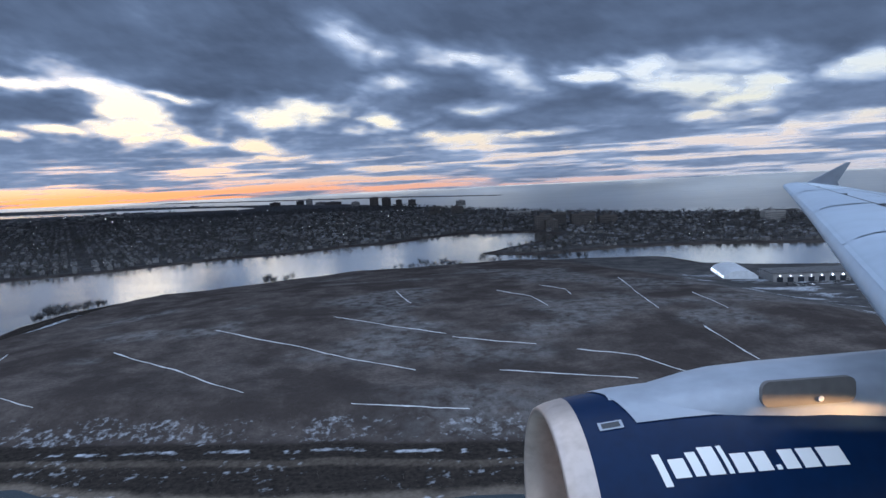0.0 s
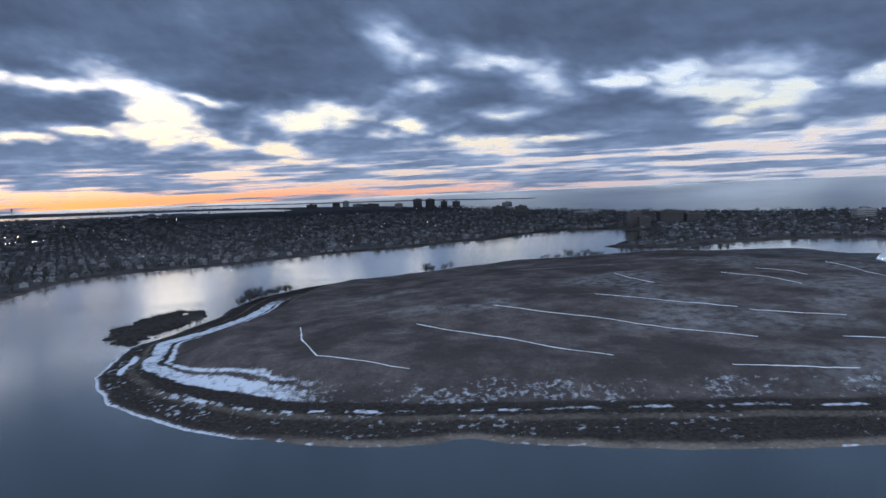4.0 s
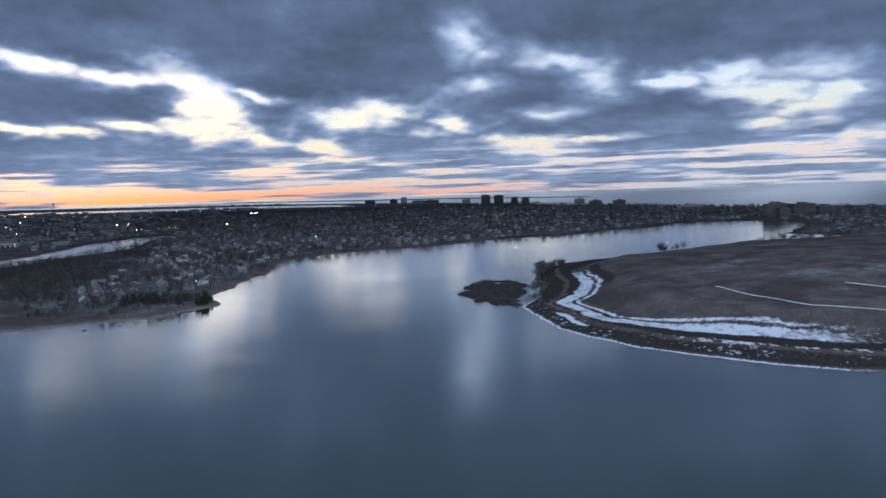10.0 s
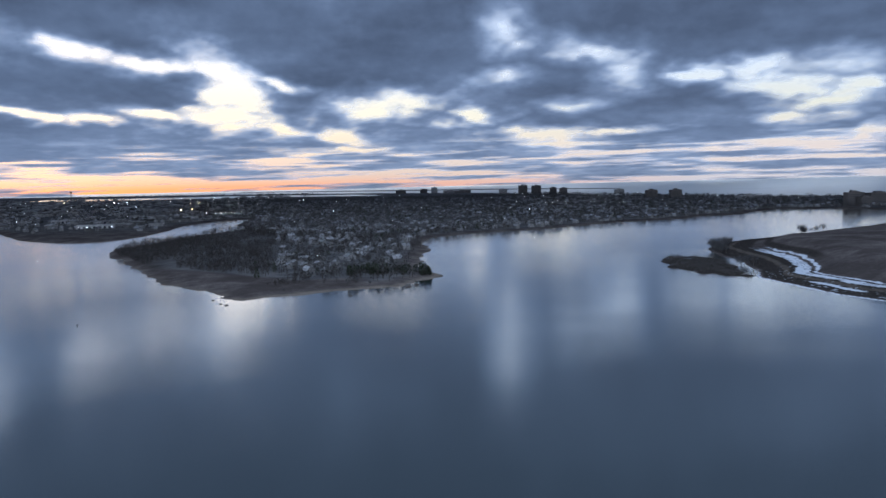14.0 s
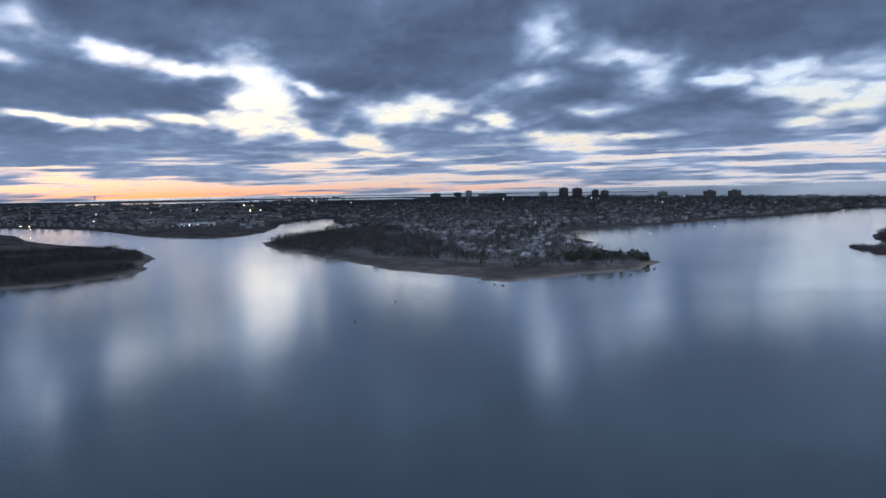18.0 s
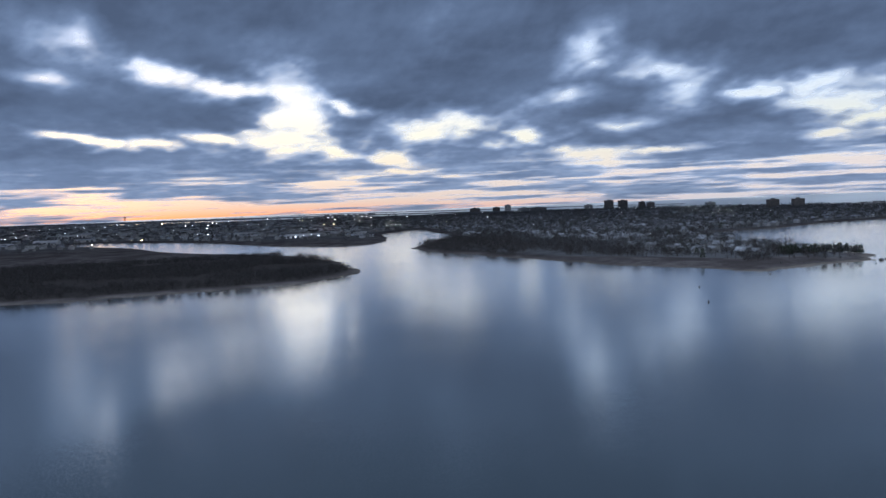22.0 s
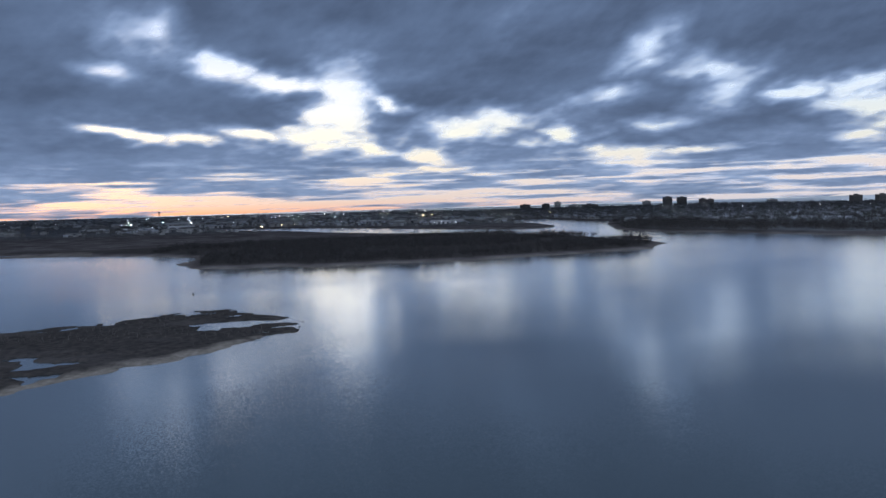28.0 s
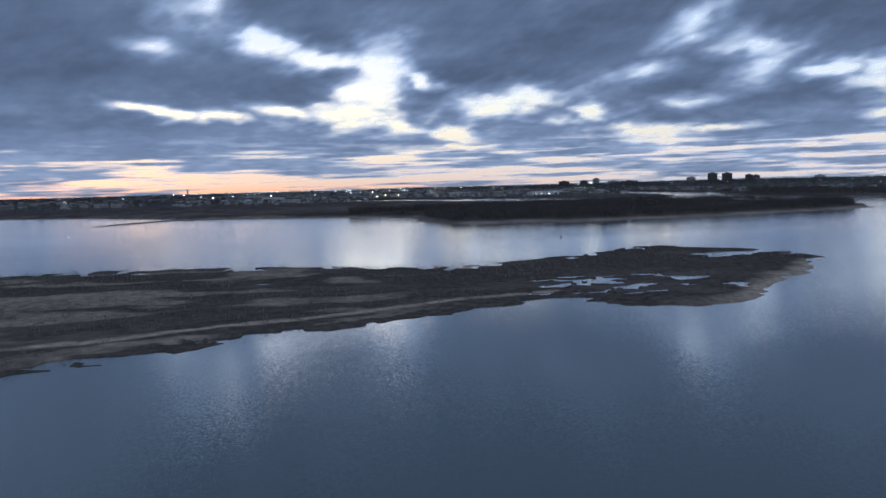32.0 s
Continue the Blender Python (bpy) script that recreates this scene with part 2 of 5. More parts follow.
def water_material():
    m = bpy.data.materials.new("bay_water")
    m.use_nodes = True
    nt = m.node_tree
    b = nt.nodes["Principled BSDF"]
    N, L = nt.nodes.new, nt.links.new
    b.inputs["Base Color"].default_value = (0.012, 0.019, 0.020, 1)
    b.inputs["IOR"].default_value = 2.0
    b.inputs["Specular Tint"].default_value = (0.86, 1.0, 0.90, 1)
    b.inputs["Coat Weight"].default_value, b.inputs["Coat IOR"].default_value = 1.0, 1.9   # a second reflecting layer, added to brighten the mirrored sky
    geo = N("ShaderNodeNewGeometry")
    big = N("ShaderNodeTexNoise")               # wind patches: calm and ruffled water
    big.inputs["Scale"].default_value, big.inputs["Detail"].default_value, big.inputs["Distortion"].default_value = 0.007, 4, 1.2
    mp = N("ShaderNodeMapping")
    mp.inputs["Scale"].default_value = (0.5, 1.6, 1)
    L(geo.outputs["Position"], mp.inputs["Vector"])
    L(mp.outputs[0], big.inputs["Vector"])
    rr = N("ShaderNodeMapRange")
    rr.inputs["From Min"].default_value, rr.inputs["From Max"].default_value = 0.35, 0.68
    rr.inputs["To Min"].default_value, rr.inputs["To Max"].default_value = 0.09, 0.13
    L(big.outputs["Fac"], rr.inputs["Value"])
    sp = N("ShaderNodeSeparateXYZ")             # the open sea beyond the town is rougher than the bay
    L(geo.outputs["Position"], sp.inputs[0])
    sea = N("ShaderNodeMath")
    sea.operation = "MULTIPLY_ADD"
    sea.inputs[1].default_value = 0.9
    L(sp.outputs["X"], sea.inputs[0])
    L(sp.outputs["Y"], sea.inputs[2])
    open_sea = N("ShaderNodeMapRange")
    open_sea.inputs["From Min"].default_value, open_sea.inputs["From Max"].default_value = 1500, 2100
    open_sea.inputs["To Min"].default_value, open_sea.inputs["To Max"].default_value = 0.0, 0.25
    L(sea.outputs[0], open_sea.inputs["Value"])
    both = N("ShaderNodeMath")
    L(rr.outputs[0], both.inputs[0])
    L(open_sea.outputs[0], both.inputs[1])
    L(both.outputs[0], b.inputs["Roughness"])
    L(both.outputs[0], b.inputs["Coat Roughness"])
    wav = N("ShaderNodeTexNoise")               # small waves tilt the surface every way
    wav.inputs["Scale"].default_value, wav.inputs["Detail"].default_value, wav.inputs["Roughness"].default_value = 4.0, 4, 0.7
    L(geo.outputs["Position"], wav.inputs["Vector"])
    off = N("ShaderNodeVectorMath")
    off.operation = "SUBTRACT"
    off.inputs[1].default_value = (0.5, 0.5, 0.5)
    L(wav.outputs["Color"], off.inputs[0])
    tilt = N("ShaderNodeVectorMath")
    tilt.operation = "MULTIPLY_ADD"
    tilt.inputs[2].default_value = (0, 0, 1)
    slope = N("ShaderNodeCombineXYZ")
    choppy = N("ShaderNodeMapRange")
    choppy.inputs["From Min"].default_value, choppy.inputs["From Max"].default_value = 0.35, 0.68
    choppy.inputs["To Min"].default_value, choppy.inputs["To Max"].default_value = 0.14, 0.28
    L(big.outputs["Fac"], choppy.inputs["Value"])
    across = N("ShaderNodeMath")                # the ripples run across the wind, so they tilt one way more than the other
    across.operation = "MULTIPLY"
    across.inputs[1].default_value = 0.65
    L(choppy.outputs[0], across.inputs[0])
    L(across.outputs[0], slope.inputs[0])
    L(choppy.outputs[0], slope.inputs[1])
    L(off.outputs[0], tilt.inputs[0])
    L(slope.outputs[0], tilt.inputs[1])
    nrm = N("ShaderNodeVectorMath")
    nrm.operation = "NORMALIZE"
    L(tilt.outputs[0], nrm.inputs[0])
    L(nrm.outputs[0], b.inputs["Normal"])
    L(nrm.outputs[0], b.inputs["Coat Normal"])
    return m


def ground_material():
    """Dead grass, brush, town soil, sand and old snow, told apart by the mesh's own cover values."""
    m = bpy.data.materials.new("winter_ground")
    m.use_nodes = True
    nt = m.node_tree
    b = nt.nodes["Principled BSDF"]
    N, L = nt.nodes.new, nt.links.new
    b.inputs["Roughness"].default_value = 0.95
    b.inputs["Specular IOR Level"].default_value = 0.0
    geo = N("ShaderNodeNewGeometry")

    def noise_at(scale, detail=5):
        n = N("ShaderNodeTexNoise")
        n.inputs["Scale"].default_value, n.inputs["Detail"].default_value = scale, detail
        n.inputs["Roughness"].default_value = 0.62
        L(geo.outputs["Position"], n.inputs["Vector"])
        return n.outputs["Fac"]

    def ranged(v, a, c, lo=0.0, hi=1.0):
        r = N("ShaderNodeMapRange")
        r.inputs["From Min"].default_value, r.inputs["From Max"].default_value = a, c
        r.inputs["To Min"].default_value, r.inputs["To Max"].default_value = lo, hi
        L(v, r.inputs["Value"])
        return r.outputs[0]

    def mixed(f, a, c):
        x = N("ShaderNodeMix")
        x.data_type = "RGBA"
        L(f, x.inputs["Factor"])
        for k, v in ((6, a), (7, c)):
            if isinstance(v, tuple):
                x.inputs[k].default_value = (*v, 1)
            else:
                L(v, x.inputs[k])
        return x.outputs[2]

    def calc(op, a, c):
        x = N("ShaderNodeMath")
        x.operation = op
        x.use_clamp = True
        for k, v in ((0, a), (1, c)):
            if isinstance(v, float):
                x.inputs[k].default_value = v
            else:
                L(v, x.inputs[k])
        return x.outputs[0]

    big, mid, fine = noise_at(0.012, 4), noise_at(0.06, 5), noise_at(0.55, 4)
    grass = mixed(ranged(mid, 0.35, 0.68), (0.052, 0.047, 0.047), (0.110, 0.098, 0.095))
    grass = mixed(ranged(noise_at(0.024, 7), 0.48, 0.58, 0.0, 0.75), grass, (0.040, 0.035, 0.035))
    grass = mixed(ranged(fine, 0.42, 0.75, 0.0, 0.55), grass, (0.036, 0.031, 0.028))
    cover = N("ShaderNodeAttribute")
    cover.attribute_name = "cover"
    sp = N("ShaderNodeSeparateColor")
    L(cover.outputs["Color"], sp.inputs[0])
    scrub = N("ShaderNodeAttribute")            # peat, mud and scrub
    scrub.attribute_name = "dark"
    peat = mixed(ranged(fine, 0.3, 0.7), (0.015, 0.0145, 0.0148), (0.041, 0.036, 0.033))
    grass = mixed(scrub.outputs["Fac"], grass, peat)
    # town soil, lifted and blued in its colour for the distant haze
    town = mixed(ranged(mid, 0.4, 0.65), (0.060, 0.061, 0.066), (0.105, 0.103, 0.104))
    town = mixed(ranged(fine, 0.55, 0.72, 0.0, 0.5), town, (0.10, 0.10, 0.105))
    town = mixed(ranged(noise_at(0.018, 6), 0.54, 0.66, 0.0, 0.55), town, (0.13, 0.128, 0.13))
    frost = calc("MULTIPLY", cover.outputs["Alpha"], ranged(noise_at(0.16, 7), 0.38, 0.66, 0.0, 0.75))
    grass = mixed(frost, grass, (0.23, 0.24, 0.255))
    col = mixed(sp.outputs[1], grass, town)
    sand = mixed(ranged(fine, 0.35, 0.7), (0.11, 0.095, 0.080), (0.19, 0.168, 0.145))
    col = mixed(calc("MULTIPLY", sp.outputs[2], ranged(mid, 0.25, 0.5)), col, sand)
    patch = ranged(noise_at(0.42, 9), 0.30, 0.70, -0.40, 0.40)
    snowy = N("ShaderNodeMath")
    snowy.operation = "ADD"
    L(sp.outputs[0], snowy.inputs[0])
    L(patch, snowy.inputs[1])
    amount = calc("MULTIPLY", ranged(snowy.outputs[0], 0.25, 0.95), ranged(sp.outputs[0], 0.02, 0.12))
    col = mixed(calc("MULTIPLY", amount, 0.62), col, (0.64, 0.70, 0.80))
    L(col, b.inputs["Base Color"])
    bp = N("ShaderNodeBump")
    bp.inputs["Strength"].default_value, bp.inputs["Distance"].default_value = 0.6, 0.7
    L(fine, bp.inputs["Height"])
    L(bp.outputs[0], b.inputs["Normal"])
    return m


def cloud_material():
    """A cloud sheet that the sky above lights through; thin at its edges."""
    m = bpy.data.materials.new("stratus")
    m.use_nodes = True
    nt = m.node_tree
    nt.nodes.remove(nt.nodes["Principled BSDF"])
    N, L = nt.nodes.new, nt.links.new
    dens, plan = N("ShaderNodeAttribute"), N("ShaderNodeAttribute")
    dens.attribute_name, plan.attribute_name = "thickness", "plan"

    def folds(scale, detail, gain, stretch):
        mp, n, k = N("ShaderNodeMapping"), N("ShaderNodeTexNoise"), N("ShaderNodeMath")
        mp.inputs["Scale"].default_value = stretch
        n.inputs["Scale"].default_value, n.inputs["Detail"].default_value, n.inputs["Roughness"].default_value = scale, detail, 0.5
        k.operation = "MULTIPLY_ADD"
        k.inputs[1].default_value, k.inputs[2].default_value = gain, -gain / 2
        L(plan.outputs["Vector"], mp.inputs["Vector"])
        L(mp.outputs[0], n.inputs["Vector"])
        L(n.outputs["Fac"], k.inputs[0])
        return k.outputs[0]

    def added(a, c):
        x = N("ShaderNodeMath")
        L(a, x.inputs[0])
        L(c, x.inputs[1])
        return x.outputs[0]

    d = added(dens.outputs["Fac"], folds(2.2, 4, 0.34, (1, 1, 1)))          # frayed rims
    tone = added(added(d, folds(0.55, 4, 0.75, (0.75, 1, 1))), folds(1.6, 4, 0.24, (0.8, 1, 1)))
    cover = N("ShaderNodeMapRange")
    cover.interpolation_type = "SMOOTHSTEP"
    cover.inputs["From Min"].default_value, cover.inputs["From Max"].default_value = -0.18, 0.58
    L(d, cover.inputs["Value"])
    ramp = N("ShaderNodeValToRGB")
    e = ramp.color_ramp.elements
    e[0].position, e[0].color = 0.0, (0.52, 0.55, 0.60, 1)
    e[1].position, e[1].color = 0.95, (0.074, 0.087, 0.113, 1)
    e.new(0.25).color = (0.28, 0.31, 0.36, 1)
    e.new(0.45).color = (0.165, 0.191, 0.238, 1)
    e.new(0.65).color = (0.114, 0.134, 0.172, 1)
    deep = N("ShaderNodeMath")
    deep.operation = "MULTIPLY"
    deep.inputs[1].default_value = 0.68
    L(tone, deep.inputs[0])
    L(deep.outputs[0], ramp.inputs[0])
    tl, tr, mix = N("ShaderNodeBsdfTranslucent"), N("ShaderNodeBsdfTransparent"), N("ShaderNodeMixShader")
    L(ramp.outputs[0], tl.inputs["Color"])
    L(cover.outputs[0], mix.inputs[0])
    L(tr.outputs[0], mix.inputs[1])
    L(tl.outputs[0], mix.inputs[2])
    L(mix.outputs[0], nt.nodes["Material Output"].inputs["Surface"])
    return m


M_WATER, M_GROUND, M_CLOUD = water_material(), ground_material(), cloud_material()
M_SNOW = material("old_snow", (0.58, 0.61, 0.66), 0.8, other=(0.30, 0.31, 0.33), scale=0.3, amount=0.4)
M_BARK = material("winter_bark", (0.050, 0.046, 0.045), 0.95, other=(0.085, 0.078, 0.073), scale=0.6, by_island=0.3, spec=0.0)
# twig colour carries the town's blue haze, so it is paler than bark
M_TWIG = material("haze_tinted_twigs", (0.050, 0.051, 0.055), 0.95, other=(0.080, 0.081, 0.086), scale=0.2, by_island=0.35, spec=0.0)
M_THICKET = material("dark_thicket_twigs", (0.026, 0.025, 0.026), 0.95, other=(0.042, 0.039, 0.039), scale=0.2, by_island=0.35, spec=0.0)
M_PINE = material("dark_evergreen", (0.018, 0.026, 0.018), 0.9, other=(0.035, 0.042, 0.028), scale=0.4, by_island=0.3, spec=0.2)
M_WALL = material("house_siding", (0.135, 0.135, 0.138), 0.8, other=(0.075, 0.075, 0.075), scale=0.4, by_island=0.6)
M_WALL1 = material("painted_clapboard", (0.20, 0.20, 0.205), 0.8, other=(0.105, 0.105, 0.106), scale=0.8, by_object=0.55)
M_ROOF = material("asphalt_shingle", (0.080, 0.083, 0.093), 0.9, other=(0.17, 0.178, 0.20), scale=0.25, by_island=0.75, spec=0.1)
M_ROOF1 = material("worn_shingle", (0.070, 0.071, 0.077), 0.9, other=(0.18, 0.187, 0.20), scale=0.5, by_object=0.7)
M_BRICK = material("tower_brick", (0.060, 0.055, 0.055), 0.9, other=(0.085, 0.077, 0.075), scale=0.08, by_object=0.3)
M_PALE = material("pale_concrete", (0.28, 0.28, 0.285), 0.9, other=(0.20, 0.20, 0.205), scale=0.08, by_object=0.2)
M_PANE = material("dark_window_glass", (0.03, 0.035, 0.045), 0.2, spec=0.3)
M_LAMP = glowing("street_lamp_glow", (1.0, 0.86, 0.66), 26.0)
M_LAMPW = glowing("white_lamp_glow", (0.92, 0.96, 1.0), 30.0)
M_LAMPO = glowing("sodium_lamp_glow", (1.0, 0.62, 0.25), 24.0)

# ---------------------------------------------------------------- outlines of the land
LANDFILL = [(-300, 409), (-297, 375), (-292, 347), (-283, 325), (-270, 300), (-250, 281), (-227, 262), (-207, 249), (-181, 240),
            (-134, 231), (-97, 225), (-13, 211), (31, 203), (110, 190), (250, 172), (420, 160), (700, 150), (1500, 160),
            (1500, 520), (600, 556), (420, 588), (332, 622), (294, 650), (283, 710), (211, 730), (157, 735), (91, 736), (2, 720),
            (-55, 712), (-110, 680), (-170, 646), (-222, 622), (-258, 570), (-268, 525), (-269, 490), (-284, 440)]
SPIT = [(-335, 460), (-328, 505), (-309, 529), (-292, 527), (-288, 505), (-296, 458), (-306, 420), (-316, 424), (-325, 440)]
MAIN = [(-764, 1250), (-750, 1100), (-728, 1000), (-767, 899), (-792, 801), (-806, 748), (-785, 680), (-730, 580), (-692, 505),
        (-664, 455), (-640, 438), (-612, 398), (-584, 405), (-552, 423), (-522, 430), (-491, 464), (-506, 515), (-500, 570),
        (-490, 630), (-492, 720), (-475, 775), (-420, 815), (-345, 835), (-287, 878), (-217, 922), (-117, 951), (-60, 1005),
        (-4, 1010), (60, 1080), (118, 1116), (160, 1108), (209, 1085), (238, 1035), (206, 958), (151, 892), (108, 838),
        (114, 811), (168, 784), (271, 814), (368, 803), (467, 762), (700, 700), (1500, 640), (4600, 600), (4600, 760),
        (1500, 900), (1000, 1110), (734, 1253), (650, 1299), (519, 1390), (387, 1551), (259, 1804), (60, 2300), (-160, 2750),
        (-520, 3120), (-1000, 3500), (-1900, 4000), (-3000, 4500), (-5000, 5300), (-7000, 5600), (-7000, 930), (-3500, 930),
        (-2200, 900), (-1750, 860), (-1500, 730), (-1388, 636), (-1303, 592), (-1240, 560), (-1195, 521), (-1184, 460),
        (-1169, 426), (-1104, 410), (-1021, 412), (-957, 427), (-923, 437), (-886, 452), (-849, 502), (-856, 540), (-870, 605),
        (-908, 692), (-969, 757), (-1054, 828), (-1110, 900), (-1180, 1010), (-1300, 1130), (-1352, 1225), (-1341, 1252),
        (-1233, 1200), (-1100, 1085), (-970, 902), (-895, 838), (-850, 850), (-830, 905), (-828, 1010), (-836, 1130), (-805, 1225), (-775, 1262)]
MUDSPIT = [(-1426, 534), (-1425, 575), (-1395, 628), (-1312, 606), (-1302, 590), (-1385, 600)]
MARSH = [(-1090, 205), (-1092, 193), (-1111, 171), (-1133, 150), (-1144, 137), (-1154, 134), (-1166, 139), (-1181, 147), (-1191, 140),
         (-1202, 133), (-1216, 127), (-1239, 118), (-1269, 102), (-1330, 85), (-1450, 70), (-1600, 90), (-1600, 240), (-1450, 250),
         (-1328, 225), (-1280, 231), (-1242, 220), (-1206, 207), (-1187, 207), (-1151, 227), (-1136, 234), (-1115, 245), (-1096, 225)]
LAGOON = [(-2100, 3140), (-1400, 2960), (-900, 2850), (-560, 2720), (-520, 2800), (-620, 3000), (-900, 3180), (-1400, 3330), (-2100, 3480)]
BARRIER = [(-1400, 4350), (-600, 3700), (0, 3330), (420, 2900), (500, 2950), (60, 3450), (-560, 3850), (-1380, 4480)]


# pockets of standing water on the salt marsh: place, half sizes and how open they are
POOLS = [(-1158, 164, 26, 15, 1.0), (-1106, 213, 12, 9, 1.9), (-1151, 150, 14, 6, 0.9), (-1174, 171, 12, 4, 1.3), (-1162, 229, 14, 4, 0.9), (-1178, 216, 12, 4, 0.7),
         (-1243, 186, 8, 3, 0.9), (-1263, 199, 10, 4, 0.9), (-1207, 133, 12, 5, 1.1), (-1222, 121, 14, 4, 1.0), (-1183, 168, 6, 3, 1.0)]
MARSH_TRACK = [(-1330, 104), (-1262, 121), (-1235, 131), (-1205, 143), (-1178, 153)]


def near_line(points, px, py):
    best = np.full(px.shape, 1e9)
    for (ax, ay), (bx, by) in zip(points[:-1], points[1:]):
        dx, dy = bx - ax, by - ay
        s = np.clip(((px - ax) * dx + (py - ay) * dy) / (dx * dx + dy * dy), 0, 1)
        best = np.minimum(best, np.hypot(px - ax - s * dx, py - ay - s * dy))
    return best


def shore(px, py):
    """Metres inland for each piece of land, with an uneven shoreline."""
    wob = (fbm(px / 22, py / 22, 3, 3) - 0.5) * 9 + (fbm(px / 5, py / 5, 9, 2) - 0.5) * 2.5
    far = 1 + 2.0 * smooth(900, 2500, py)
    hill = signed_distance(LANDFILL, px, py) + 3.0 + wob * 0.5
    beach = 7 * np.exp(-((px + 45) / 52) ** 2) + 3.5 * np.exp(-((px + 168) / 20) ** 2) - 5 * np.exp(-((px + 128) / 9) ** 2)
    hill = hill + beach * smooth(14, 2, hill) * smooth(330, 290, py)
    fray = (fbm(px / 5, py / 7, 63, 3) - 0.5) * 15
    d = {"landfill": hill, "spit": signed_distance(SPIT, px, py) + 2.0 + wob * 0.8 + fray,
         "main": np.minimum(signed_distance(MAIN, px, py), -signed_distance(LAGOON, px, py)) + wob * far * (1 + 0.7 * smooth(760, 600, py)), "mud": signed_distance(MUDSPIT, px, py) + wob * 0.5,
         "marsh": signed_distance(MARSH, px, py) + 3.0 + wob * 1.3, "barrier": signed_distance(BARRIER, px, py) + wob * 3}
    return d


def point_field(px, py):
    """1 on the open rough grass between the woods of the point and its beach."""
    return smooth(0, 8, 469 - 0.82 * np.minimum(px + 594, 8) - py) * smooth(-715, -690, px) * smooth(-535, -550, px) * (py > 380)


def ground_height(px, py):
    d = shore(px, py)
    lf = d["landfill"]
    rel = (fbm(px / 30, py / 30, 21, 4) - 0.5)
    west = smooth(300, 185, px + 0.25 * (py - 400))
    fill = (np.minimum(lf * 0.14, 1.6) + 1.6 * smooth(12, 20, lf) + west * (1 - 0.22 * smooth(470, 600, py)) * (9.5 * smooth(30, 66, lf) + 6.5 * smooth(70, 190, lf)) + rel * 1.6 * smooth(20, 60, lf))
    main = np.minimum(d["main"] * 0.12, 1.9) + rel * 1.4 * smooth(10, 50, d["main"])
    pool = fbm(px / 13, py / 9, 33, 4)
    marsh = np.minimum(np.minimum(d["marsh"] * 0.15, 0.52) + (pool - 0.5) * 0.7 + (fbm(px / 5.5, py / 3.2, 35, 2) - 0.5) * 0.5, 0.85)
    wet = 0.75 * smooth(15, 2, d["marsh"]) * smooth(182, 198, py) + 0.7 * smooth(10, 2, d["marsh"]) * smooth(-1158, -1172, px) * smooth(180, 165, py)
    for cx, cy, ax, ay, much in POOLS:
        wet = np.maximum(wet, much * np.exp(-(((px - cx) / ax) ** 2 + ((py - cy) / ay) ** 2) ** 2))
    cells = fbm(px / 7.0, py / 4.2, 37, 4)
    marsh = marsh * (1 - 0.55 * np.minimum(wet, 1)) - 1.2 * smooth(0.63 - 0.15 * wet, 0.66 - 0.15 * wet, cells) * smooth(0.05, 0.2, wet)
    spit = np.minimum(d["spit"] * 0.14, 0.8) + (pool - 0.5) * 1.5 - 0.8 * np.exp(-(((px + 302) / 9) ** 2 + ((py - 512) / 10) ** 2))
    mud = np.minimum(d["mud"] * 0.06, 0.4)
    bar = np.minimum(d["barrier"] * 0.05, 3.0)
    z = np.full(px.shape, -2.2)
    for h, k in ((fill, lf), (main, d["main"]), (marsh, d["marsh"]), (spit, d["spit"]), (mud, d["mud"]), (bar, d["barrier"])):
        z = np.maximum(z, np.where(k > 0, h, np.maximum(k * 0.14, -2.2)))
    return z, d


